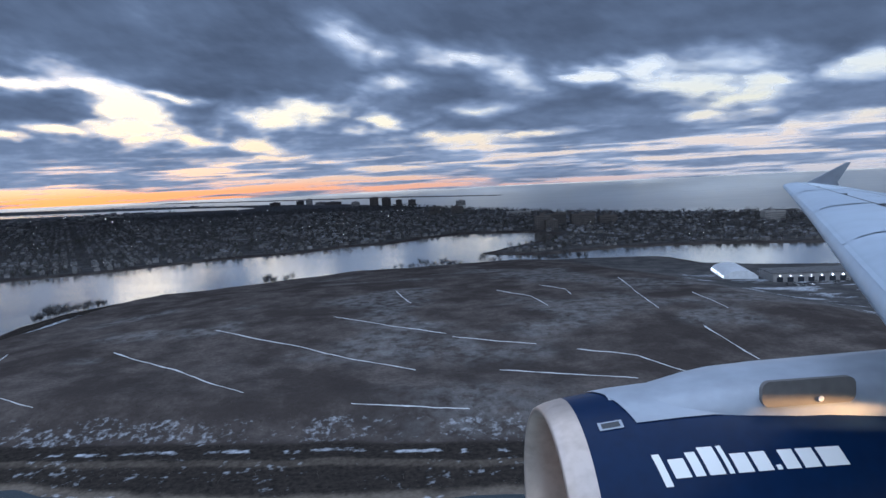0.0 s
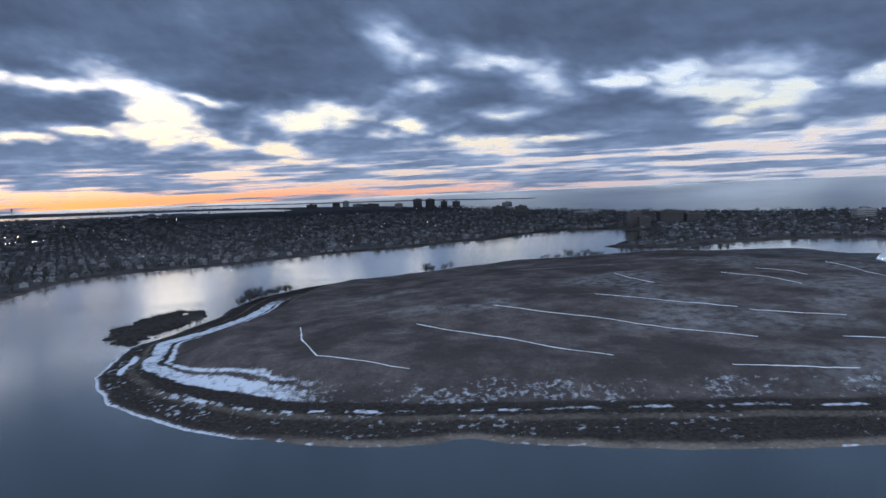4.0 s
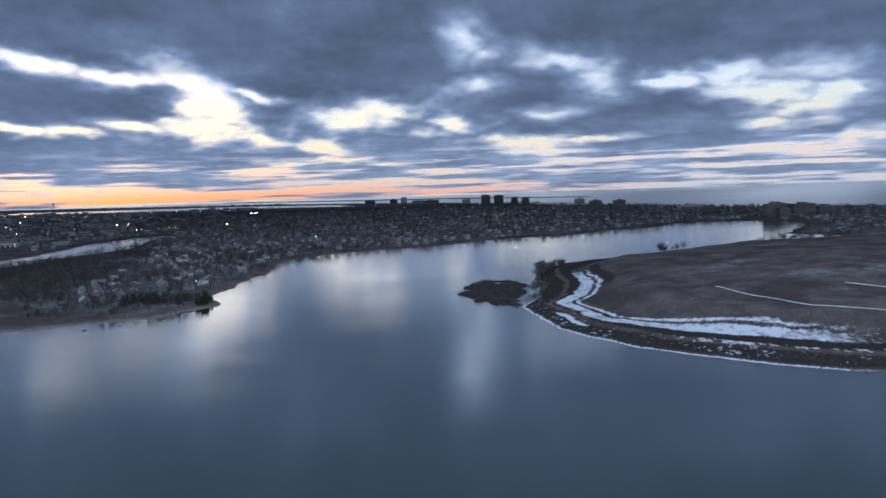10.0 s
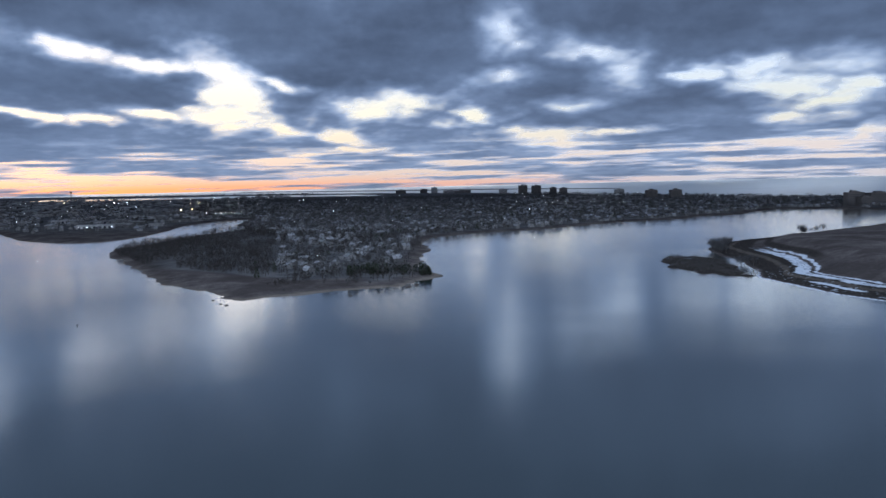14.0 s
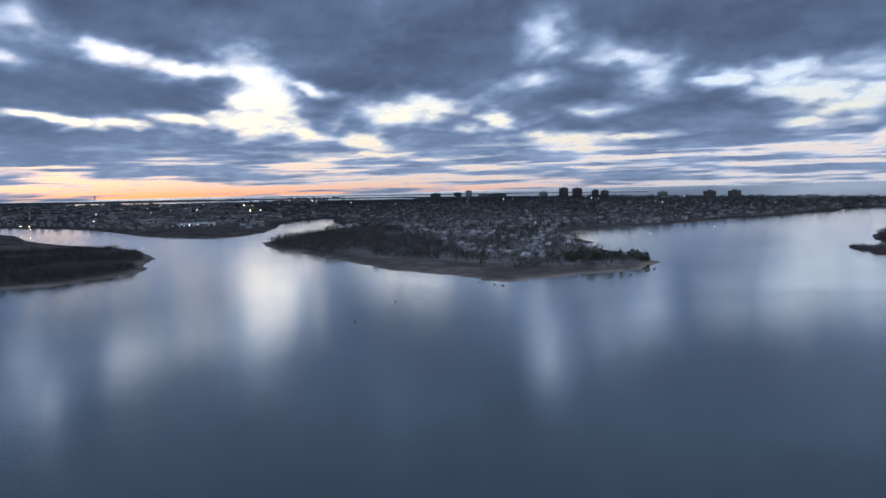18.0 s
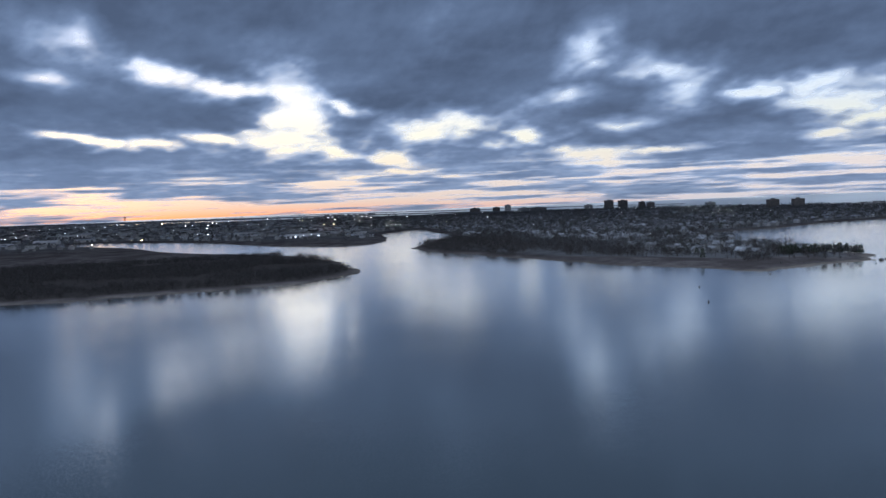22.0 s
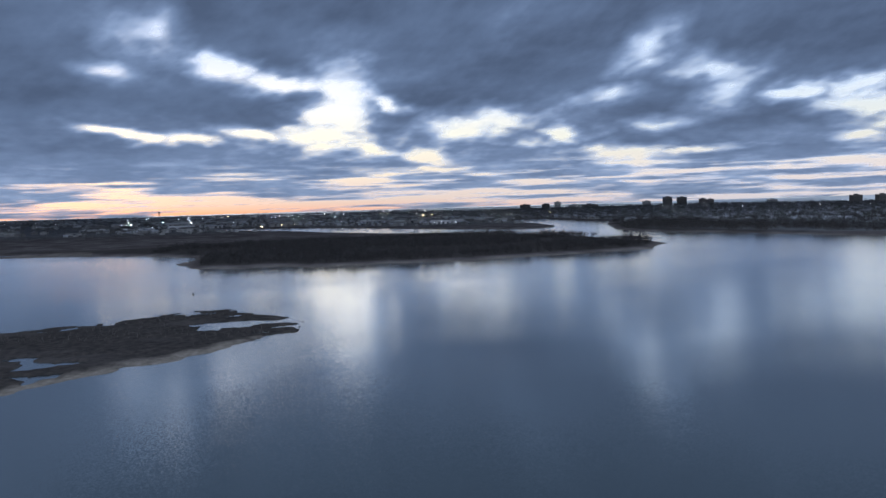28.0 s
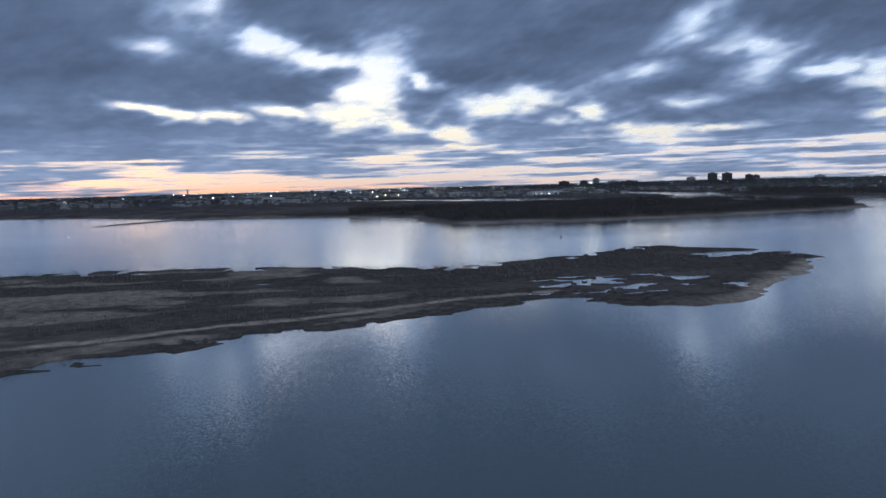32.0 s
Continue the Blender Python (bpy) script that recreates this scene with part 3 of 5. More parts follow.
def build_ground():
    xs = np.concatenate([np.arange(-6600, -1500, 60), np.arange(-1500, -1300, 2.4), np.arange(-1300, -1060, 1.05), np.arange(-1060, -380, 5),
                         np.arange(-380, -312, 2.4), np.arange(-312, -110, 1.25), np.arange(-110, 160, 2.0), np.arange(160, 500, 8), np.arange(500, 4601, 60)])
    ys = np.concatenate([np.arange(60, 110, 1.8), np.arange(110, 240, 0.95), np.arange(240, 440, 1.35), np.arange(440, 540, 2.2), np.arange(540, 760, 4), np.arange(760, 1320, 8), np.arange(1320, 5601, 50)])
    gx, gy = np.meshgrid(xs, ys)
    z, d = ground_height(gx, gy)
    nx, ny = len(xs), len(ys)
    cell = np.maximum.reduce([z[:-1, :-1], z[1:, :-1], z[:-1, 1:], z[1:, 1:]]) > -1.2
    j, i = np.nonzero(cell)
    quads = np.stack([j * nx + i, j * nx + i + 1, (j + 1) * nx + i + 1, (j + 1) * nx + i], 1)
    used = np.unique(quads)
    back = np.zeros(nx * ny, np.int64)
    back[used] = np.arange(len(used))
    verts = np.stack([gx.ravel(), gy.ravel(), z.ravel()], 1)[used]
    me = mesh_from("ground", verts.tolist(), back[quads].tolist(), M_GROUND, True)
    lf = d["landfill"] * (1 + 0.12 * smooth(-215, -285, gx))
    south = smooth(540, 440, gy)
    west = smooth(-165, -215, gx) * smooth(560, 500, gy)
    mottle = smooth(0.36, 0.64, fbm(gx / 2.4, gy / 5.5, 83, 4))
    drift = smooth(0.38, 0.62, fbm(gx / 24, gy / 12, 89, 3))
    # the bank of snow under the rim, split by a track; it lies lower on the hill's western end
    bend = np.where(gx < -205, gy, 285)
    lo = np.interp(bend, [250, 290, 310, 335, 356, 400, 470, 540], [34, 33, 31.5, 25, 21, 22, 26.5, 28])
    wide = np.interp(bend, [250, 290, 310, 335, 356, 400, 470, 540], [13, 15.5, 20, 17, 14, 15, 15, 12])
    u = (lf + (fbm(gx / 9, gy / 8, 57, 3) - 0.5) * 3 - lo) / wide
    bank = smooth(-0.04, 0.06, u) * smooth(1.04, 0.94, u)
    track = smooth(0.60, 0.66, u) * smooth(0.84, 0.78, u) * smooth(-150, -200, gx)
    fade = np.maximum(1.2 * west, 0.47 * south * (0.40 + 0.34 * mottle) * (0.35 + 0.65 * drift) * smooth(170, 60, gx))
    band = bank * fade * (0.62 + 0.38 * mottle)
    # blocks of snow along the perimeter road, a sickle of it on the western slope, ice along the water
    blocks = smooth(0.47, 0.53, fbm(gx / 4.2, gy / 60, 81, 3)) * (0.35 + 0.65 * drift)
    rowed = np.interp(gx, [-240, -200, -170, -55, 120], [19, 20.5, 23.5, 26.5, 27])
    near = smooth(470, 400, gy)
    strip = 0.85 * near * blocks * smooth(2.0, 1.0, np.abs(lf - rowed)) * smooth(-262, -235, gx)
    sickle = smooth(10.5, 11.5, lf) * smooth(15, 13.5, lf) * smooth(340, 348, gy) * smooth(388, 372, gy) * smooth(-250, -270, gx)
    speck = (0.34 + 0.26 * smooth(-200, -250, gx)) * near * smooth(0.58, 0.66, fbm(gx / 1.9, gy / 2.0, 86, 3)) * smooth(3, 6, lf) * smooth(24, 20, lf) * (0.3 + 0.7 * drift)
    ice = near * smooth(-0.6, 0.2, lf) * smooth(2.0, 1.1, lf) * np.maximum(smooth(-185, -225, gx), 0.7 * blocks * mottle)
    ditch = smooth(420, 470, gy) * smooth(40, 43, lf) * smooth(50, 47, lf) * smooth(150, -50, gx)
    field = 0.24 * smooth(85, 120, lf) * smooth(0.50, 0.66, fbm(gx / 55, gy / 38, 77, 3)) + 0.26 * smooth(60, -20, np.abs(gx - 30)) * smooth(34, 40, lf) * smooth(80, 62, lf)
    snow = np.clip(np.maximum.reduce([band * (1 - 0.95 * track), strip, 1.3 * sickle, speck, 1.2 * ice, 0.3 * field]), 0, 1.5)
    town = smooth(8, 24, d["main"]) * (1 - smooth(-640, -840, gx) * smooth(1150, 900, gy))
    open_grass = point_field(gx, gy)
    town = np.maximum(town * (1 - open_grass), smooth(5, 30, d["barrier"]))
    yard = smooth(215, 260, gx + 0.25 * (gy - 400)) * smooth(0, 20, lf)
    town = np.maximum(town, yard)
    snow = np.maximum(snow, 0.75 * yard * smooth(0.56, 0.66, fbm(gx / 16, gy / 10, 87, 4)) * smooth(600, 540, gy))
    beach = np.maximum.reduce([(0.25 + 0.6 * smooth(-640, -590, gx) * smooth(520, 470, gy)) * smooth(7, 2, d["main"]) * (d["main"] > -30) * smooth(1200, 900, gy), 0.7 * smooth(7, 2, d["marsh"]) * (d["marsh"] > -8) * smooth(200, 180, gy) * smooth(-1165, -1135, gx),
                               smooth(6.5, 3, lf) * (lf > -10) * 0.7 * smooth(-205, -170, gx), (d["mud"] > -10) * 0.4, 0.7 * smooth(2.2, 0.8, near_line(MARSH_TRACK, gx, gy)),
                               smooth(15.5, 16.5, lf) * smooth(20, 19, lf) * 0.34,
                               0.45 * (d["marsh"] > 6) * smooth(-1195, -1225, gx) * smooth(0.50, 0.60, fbm(gx / 26, gy / 9, 53, 3))])
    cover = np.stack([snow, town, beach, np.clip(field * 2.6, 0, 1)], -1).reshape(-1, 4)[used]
    clump = fbm(gx / 16, gy / 12, 71, 4)
    wood = smooth(6, 12, d["main"]) * np.maximum(smooth(-600, -640, gx) * smooth(960, 880, gy) * smooth(-840, -800, gx), smooth(-850, -870, gx) * smooth(700, 600, gy)) * (1 - open_grass)
    dark = np.maximum.reduce([1.0 * (d["marsh"] > -3) * smooth(0.40, 0.54, fbm(gx / 30, gy / 11, 73, 4)), (0.80 + 0.2 * smooth(0.42, 0.56, clump)) * (d["marsh"] > -3), 0.85 * wood, 0.95 * (d["spit"] > 0),
                              smooth(2, 4, lf) * smooth(35, 32, lf), 0.9 * ditch])
    me.attributes.new("dark", "FLOAT", "POINT").data.foreach_set("value", dark.reshape(-1)[used].astype(np.float32))
    a = me.attributes.new("cover", "FLOAT_COLOR", "POINT")
    a.data.foreach_set("color", cover.astype(np.float32).ravel())
    tagged(new("ground", me), "low brown winter land of dead grass, sand shores and old snow", "ground", kind="structure")


build_ground()
ang = np.linspace(0, 2 * math.pi, 97)[:-1]
rings = [0, 150, 400, 900, 1800, 3200, 4800, 7200]
wv, wf = [(CENTRE[0], 0.0, 0.0)], []
for r in rings[1:]:
    wv += [(CENTRE[0] + r * math.cos(a), r * math.sin(a), 0.0) for a in ang]
for k in range(96):
    wf.append((0, 1 + k, 1 + (k + 1) % 96))
for q in range(len(rings) - 2):
    for k in range(96):
        a0, b0 = 1 + q * 96 + k, 1 + q * 96 + (k + 1) % 96
        wf.append((a0, a0 + 96, b0 + 96, b0))
tagged(new("water", mesh_from("water", wv, wf, M_WATER)), "calm grey-blue bay water with faint ripples reaching the horizon", "water", kind="structure")


# ---------------------------------------------------------------- clouds
# openings in the layer as they stand over the middle of the flight: bearing, height, half length, half width and slope in degrees
GAPS_WEST = [(-19.6, 9.59, 2.7, 0.62, -13), (-15.6, 8.94, 3.5, 0.56, -2), (-10.9, 8.29, 2.4, 1.24, -25), (-10.3, 6.5, 2.3, 1.01, -10), (-10.4, 4.89, 3.3, 0.85, 0),
             (-15.5, 5.12, 2.7, 0.37, -4), (-24.3, 5.13, 2.5, 0.19, -8), (-20.4, 4.85, 1.5, 0.24, -1), (-6.0, 4.01, 2.6, 0.48, -9), (-7.0, 7.45, 2.0, 0.3, -8),
             (1.2, 5.68, 3.5, 0.83, 3), (-1.2, 3.34, 2.2, 0.4, -3), (-4.8, 2.06, 2.1, 0.27, -3), (-0.7, 2.44, 1.8, 0.18, -1)]
GAPS_EAST = [(8.3, 4.87, 2.2, 0.44, -2), (13.7, 3.22, 3.8, 0.53, -2), (15.2, 2.59, 1.2, 0.71, -2), (20.1, 3.25, 3.2, 0.17, 1), (29.6, 7.37, 2.8, 0.51, 0),
             (31.5, 6.28, 3.8, 0.67, -7), (34.0, 4.7, 2.8, 0.93, -1), (36.3, 5.59, 1.9, 0.75, 9), (25.4, 6.88, 2.0, 0.29, 4), (31.2, 3.7, 1.6, 0.24, 1),
             (35.9, 2.35, 1.7, 0.27, 16), (26.1, 1.67, 3.0, 0.17, 0), (33.2, 2.21, 2.8, 0.12, 3), (42.2, 6.08, 2.3, 0.53, 8), (39.7, 2.8, 2.2, 0.33, 2)]
# places where the layer is only thin
THIN = [(11.8, 11.32, 1.1, 1.08, -31), (12.6, 10.28, 1.1, 0.67, -3), (11.1, 7.62, 1.7, 0.39, 6), (18.0, 9.25, 2.6, 0.58, -9), (20.5, 7.94, 1.4, 0.91, 17),
        (16.3, 5.35, 1.9, 0.22, 1), (33.9, 7.23, 3.1, 0.53, -2),
        (-26.8, 11.28, 2.0, 0.63, -16), (-27.4, 9.1, 1.3, 0.29, -8)]


# the heaviest banks of it: bearing, height, half length and half width
BANKS = [(0, 10.8, 10, 3.0), (-22, 7.0, 6, 1.3), (-22, 13.5, 10, 1.8), (18, 5.8, 9, 1.1), (26, 11.5, 12, 2.2), (-2, 7.4, 6, 0.8), (-34, 8.5, 8, 2.0)]


def opening(places, a, e, wa, we):
    """How far each place of the layer lies inside the nearest opening: 1 at its middle, 0 at its rim, less outside."""
    best = np.full(a.shape, -3.0)
    for ca, ce, la, lb, slope in places:
        c, n = math.cos(math.radians(slope)), math.sin(math.radians(slope))
        la, lb = la * 1.12, lb * 1.2 + 0.06
        da, de = a + wa * min(1.0, la / 2.5) - ca, e + we * min(1.2, 0.25 + lb) - ce
        best = np.maximum(best, 1 - np.sqrt(((da * c + de * n) / la) ** 2 + ((de * c - da * n) / lb) ** 2))
    return best


def build_clouds():
    az = np.radians(np.arange(-66, 66.01, 0.22))
    el = np.radians(np.concatenate([np.arange(-0.75, 5, 0.05), np.arange(5, 17, 0.1), np.arange(17, 36.1, 0.8)]))
    ga, ge = np.meshgrid(az, el)
    # the base of the layer sinks slowly with distance; the farthest of it is drawn in
    far = (CLOUD_BASE - CENTRE[2]) / np.maximum(np.tan(ge) + 0.042, 0.02)
    deep = far * np.cos(ga)
    deep = np.where(deep < 3600, deep, 3600 + 1150 * (1 - np.exp(-(deep - 3600) / 3000)))
    r = deep / np.cos(ga)
    z = CENTRE[2] + r * np.tan(ge)
    wx, wy = CENTRE[0] + r * np.sin(ga), r * np.cos(ga)
    a, e = np.degrees(ga), np.degrees(ge)
    U, V = a * 0.42, 9.0 * np.log(1 + (e + 0.9) / 3.0)               # the layer's own plan, drawn together towards the horizon
    wa, we = (fbm(U / 1.1, V / 1.1, 15, 4) - 0.5) * 4.2, (fbm(U / 1.1, V / 1.1, 25, 4) - 0.5) * 1.5
    rim = (fbm(U / 0.62, V / 0.5, 91, 4) - 0.5)
    level = opening(GAPS_WEST + GAPS_EAST, a, e, wa, we) + 0.75 * rim
    thin = opening(THIN, a, e, wa * 0.8, we) + 0.9 * rim
    swell = fbm(U / 3.4, V / 1.5, 47, 4)
    dens = 0.64 + 0.75 * swell + 0.35 * smooth(13.5, 19, e)
    for ca, ce, la, lb in BANKS:
        dens += 0.20 * np.exp(-((a + wa - ca) / la) ** 2 - ((e + we - ce) / lb) ** 2)
    dens = np.minimum(dens, 0.40 - 0.85 * level + 0.3 * (swell - 0.5))
    dens = np.minimum(dens, np.maximum(0.14, 0.50 - 0.46 * thin))
    dens = np.where(dens > 0.3, 0.3 + (dens - 0.3) * (1 - 0.34 * smooth(9, 3, e)), dens)   # the far layer is seen edge on and lit from behind
    low = smooth(3.4, 1.8, e)                                        # thin bars of cloud low over the horizon
    bars = 0.5 * fbm(ga * 7 + 3, e * 2.4, 29, 4) + 0.5 * fbm(ga * 17, e * 5.2, 31, 4) - 0.5
    bar = 0.56 + 3.4 * bars - 0.55 * smooth(1.0, -0.3, e)
    dens = dens * (1 - low) + low * np.minimum(np.minimum(dens, 0.30 - 0.6 * level) + 0.3, np.clip(bar, -0.4, 0.56))
    dens = np.clip(dens, -0.6, 1.4)
    ny, nx = dens.shape
    cell = np.maximum.reduce([dens[:-1, :-1], dens[1:, :-1], dens[:-1, 1:], dens[1:, 1:]]) > -0.30
    j, i = np.nonzero(cell)
    quads = np.stack([j * nx + i, j * nx + i + 1, (j + 1) * nx + i + 1, (j + 1) * nx + i], 1)
    used = np.unique(quads)
    back = np.zeros(nx * ny, np.int64)
    back[used] = np.arange(len(used))
    verts = np.stack([wx.ravel(), wy.ravel(), z.ravel()], 1)[used]
    me = mesh_from("cloud_layer", verts.tolist(), back[quads].tolist(), M_CLOUD, True)
    me.attributes.new("thickness", "FLOAT", "POINT").data.foreach_set("value", dens.ravel()[used].astype(np.float32))
    plan = np.stack([U, V, np.zeros_like(U)], -1).reshape(-1, 3)[used]
    me.attributes.new("plan", "FLOAT_VECTOR", "POINT").data.foreach_set("vector", plan.astype(np.float32).ravel())
    tagged(new("cloud_layer", me), "broken layer of slate grey stratus cloud with bright gaps", "cloud", kind="structure")


build_clouds()


def ground_at(px, py):
    z, _ = ground_height(np.atleast_1d(np.asarray(px, float)), np.atleast_1d(np.asarray(py, float)))
    return np.maximum(z, 0.0)


# ---------------------------------------------------------------- snow left in the furrows of the filled hill
FURROWS = [[(-140, 355), (-101, 321), (-62, 280)], [(-97, 382), (-39, 334), (7, 294)], [(-35, 397), (-4, 367), (24, 345)], [(27, 340), (64, 318)],
           [(66, 451), (83, 424), (86, 391)], [(97, 464), (108, 440), (107, 420)], [(154, 475), (140, 364)], [(176, 405), (174, 355)],
           [(148, 327), (149, 277)], [(80, 306), (103, 292), (115, 267)], [(1, 473), (9, 421)], [(42, 288), (67, 275), (93, 264)],
           [(-19, 265), (-2, 259), (25, 252)], [(-201, 376), (-197, 347), (-186, 310), (-163, 296), (-146, 286)]]


def build_furrow(points):
    pts = []
    for (ax, ay), (bx, by) in zip(points[:-1], points[1:]):
        n = max(2, int(math.hypot(bx - ax, by - ay) / 2.0))
        pts += [(ax + (bx - ax) * k / n, ay + (by - ay) * k / n) for k in range(n)]
    pts.append(points[-1])
    P = np.array(pts, float)
    tan = np.gradient(P, axis=0)
    tan /= np.linalg.norm(tan, axis=1)[:, None]
    nor = np.stack([-tan[:, 1], tan[:, 0]], 1)
    P += nor * ((fbm(P[:, 0] / 9, P[:, 1] / 9, 5, 3) - 0.5) * 0.9)[:, None]
    width = 0.05 + 0.42 * np.clip(fbm(P[:, 0] / 9, P[:, 1] / 9, 8, 3) * 2 - 0.45, 0.05, 1.2)
    width[0] = width[-1] = 0.05
    verts, faces = [], []
    for k, p in enumerate(P):
        for s, lift in ((-1, 0.05), (0, 0.26), (1, 0.05)):
            q = p + nor[k] * width[k] * s
            verts.append((q[0], q[1], float(ground_at(q[0], q[1])[0]) + lift))
    for k in range(len(P) - 1):
        for s in (0, 1):
            a = k * 3 + s
            faces.append((a, a + 3, a + 4, a + 1))
    tagged(new("snow_furrow", mesh_from("snow_furrow", verts, faces, M_SNOW, True)),
           "thin line of old snow lying in a furrow of dead grass", "snow", "snow lines on the hill", "stuff")


for line in FURROWS:
    build_furrow(line)


# ---------------------------------------------------------------- trees
def tree_template(seed, height, spread, twigs, limbs=6, evergreen=False, wide=1.0):
    """Trunk and limbs (bark) and a loose crown of thin twigs, as two lists of verts and faces."""
    r = np.random.default_rng(seed)
    bark_v, bark_f, twig_v, twig_f = [], [], [], []

    def stick(a, b, ra, rb, sides=4):
        a, b = np.array(a, float), np.array(b, float)
        d = (b - a) / np.linalg.norm(b - a)
        s = np.cross(d, (0.3, 0.9, 0.1))
        s /= np.linalg.norm(s)
        t = np.cross(d, s)
        base = len(bark_v)
        for c, rad in ((a, ra), (b, rb)):
            for k in range(sides):
                w = 2 * math.pi * k / sides
                bark_v.append(tuple(c + rad * (math.cos(w) * s + math.sin(w) * t)))
        for k in range(sides):
            bark_f.append((base + k, base + (k + 1) % sides, base + sides + (k + 1) % sides, base + sides + k))

    fork = height * (0.32 if not evergreen else 0.15)
    stick((0, 0, -0.3), (0.03 * height, 0, fork), height * 0.030, height * 0.022, 5)
    stick((0.03 * height, 0, fork), (0.0, 0.04 * height, height * 0.82), height * 0.02, height * 0.006, 4)
    ends = []
    for k in range(limbs):
        w = 2 * math.pi * (k + r.random() * 0.6) / limbs
        z0 = fork * (0.8 + 0.9 * r.random())
        reach = spread * (0.55 + 0.5 * r.random())
        end = (reach * math.cos(w), reach * math.sin(w), min(height * (0.62 + 0.34 * r.random()), height))
        stick((0.02 * height, 0, z0), end, height * 0.012, height * 0.003, 3)
        ends.append(end)
    for k in range(twigs):
        if evergreen:
            z = height * (0.18 + 0.8 * r.random())
            rad = spread * 0.7 * (1.05 - z / height) * (0.5 + 0.6 * r.random())
            w = r.random() * 6.283
            c = np.array((rad * math.cos(w), rad * math.sin(w), z))
            d = np.array((math.cos(w), math.sin(w), -0.25)) + r.normal(0, 0.3, 3)
            ln, wd = height * 0.16, height * 0.055
        else:
            e = np.array(ends[r.integers(len(ends))])
            c = e * (0.45 + 0.6 * r.random()) + r.normal(0, spread * 0.22, 3)
            c[2] = np.clip(c[2], fork * 0.8, height * 1.03)
            d = np.array((c[0], c[1], spread * 0.6)) / (spread + 1e-6) + r.normal(0, 0.55, 3)
            ln, wd = height * (0.10 + 0.10 * r.random()), height * 0.018 * wide
        d = d / np.linalg.norm(d)
        s = np.cross(d, r.normal(0, 1, 3))
        s /= np.linalg.norm(s)
        b = len(twig_v)
        twig_v += [tuple(c - s * wd), tuple(c + s * wd), tuple(c + d * ln)]
        twig_f.append((b, b + 1, b + 2))
    return np.array(bark_v), bark_f, np.array(twig_v), twig_f


def scatter(name, templates, spots, label, category, mats, which=(0, 1)):
    """Many small plants in one mesh of kind stuff."""
    vs, fs, mi, off = [], [], [], 0
    for k, (x, y, z, s) in enumerate(spots):
        t = templates[k % len(templates)]
        w = rng.random() * 6.283
        c, sn = math.cos(w), math.sin(w)
        for slot in which:
            v, f = t[slot * 2], t[slot * 2 + 1]
            q = np.empty_like(v)
            q[:, 0], q[:, 1], q[:, 2] = x + s * (c * v[:, 0] - sn * v[:, 1]), y + s * (sn * v[:, 0] + c * v[:, 1]), z + s * v[:, 2]
            vs.append(q)
            fs += [tuple(i + off for i in face) for face in f]
            mi += [slot] * len(f)
            off += len(v)
    me = mesh_from(name, np.concatenate(vs).tolist(), fs)
    for m in mats:
        me.materials.append(m)
    me.polygons.foreach_set("material_index", mi)
    return tagged(new(name, me), label, category, kind="stuff")


WOOD = [tree_template(40 + k, 6.4 + 0.7 * k, 2.6, 46, 5) for k in range(6)]
FAR_WOOD = [tree_template(60 + k, 5.6 + 0.6 * k, 3.0, 34, 3, wide=1.9) for k in range(5)]
THICKET = [tree_template(70 + k, 3.6 + 0.4 * k, 2.4, 44, 3, wide=1.7) for k in range(5)]
BRUSH = [tree_template(80 + k, 1.7 + 0.25 * k, 1.5, 26, 4) for k in range(5)]
GREENS = [tree_template(100 + k, 6.0 + k, 2.6, 90, 4, True) for k in range(3)]


def spots_in(n, x0, x1, y0, y1, keep, seed, size=(0.75, 1.25)):
    r = np.random.default_rng(seed)
    px, py = r.uniform(x0, x1, n), r.uniform(y0, y1, n)
    z, d = ground_height(px, py)
    ok = keep(px, py, d) & (z > 0.25)
    return [(px[i], py[i], z[i] - 0.1, r.uniform(*size)) for i in np.nonzero(ok)[0]]


def clumpy(px, py, scale, seed, level):
    return fbm(px / scale, py / scale, seed, 3) > level


# woods on the head of land, thickest at its water side
point_wood = spots_in(7600, -805, -560, 400, 980, lambda x, y, d: (d["main"] > 7) & clumpy(x, y, 60, 12, 0.36) &
                      ((x < -600 - 0.12 * (y - 400)) | (y < 470)) & (point_field(x, y) < 0.3) & ~((x > -640) & clumpy(x, y, 34, 61, 0.50)), 5)
scatter("point_woods", THICKET + WOOD[:2], point_wood, "dense leafless woods along the low shore", "woods", (M_BARK, M_THICKET))
island_wood = spots_in(12500, -1240, -850, 410, 720, lambda x, y, d: (d["main"] > 9) & clumpy(x, y, 70, 14, 0.40) & (y < 640 + 0.25 * (x + 1240)) & (d["main"] < 190), 6, (0.6, 1.15))
scatter("island_woods", THICKET, island_wood, "dense dark leafless thicket on a low island", "woods", (M_THICKET, M_THICKET))
town_trees = spots_in(24000, -1500, 700, 440, 2300, lambda x, y, d: (d["main"] > 8) & (x > -640 - 0.25 * (y - 430)) & (point_field(x, y) < 0.3) & clumpy(x, y, 45, 16, 0.30), 7, (0.85, 1.45))
scatter("town_trees", FAR_WOOD, town_trees, "bare street and garden trees between the houses", "trees", (M_BARK, M_TWIG))
garden_trees = spots_in(1700, -660, -380, 440, 860, lambda x, y, d: (d["main"] > 6) & (point_field(x, y) < 0.3) & clumpy(x, y, 30, 22, 0.44), 17, (0.55, 1.05))
garden_trees += spots_in(240, -604, -545, 436, 466, lambda x, y, d: (d["main"] > 10) & clumpy(x, y, 9, 65, 0.56), 19, (0.3, 0.6))
scatter("garden_trees", WOOD, garden_trees, "bare garden trees crowding round the houses", "trees", (M_BARK, M_THICKET))
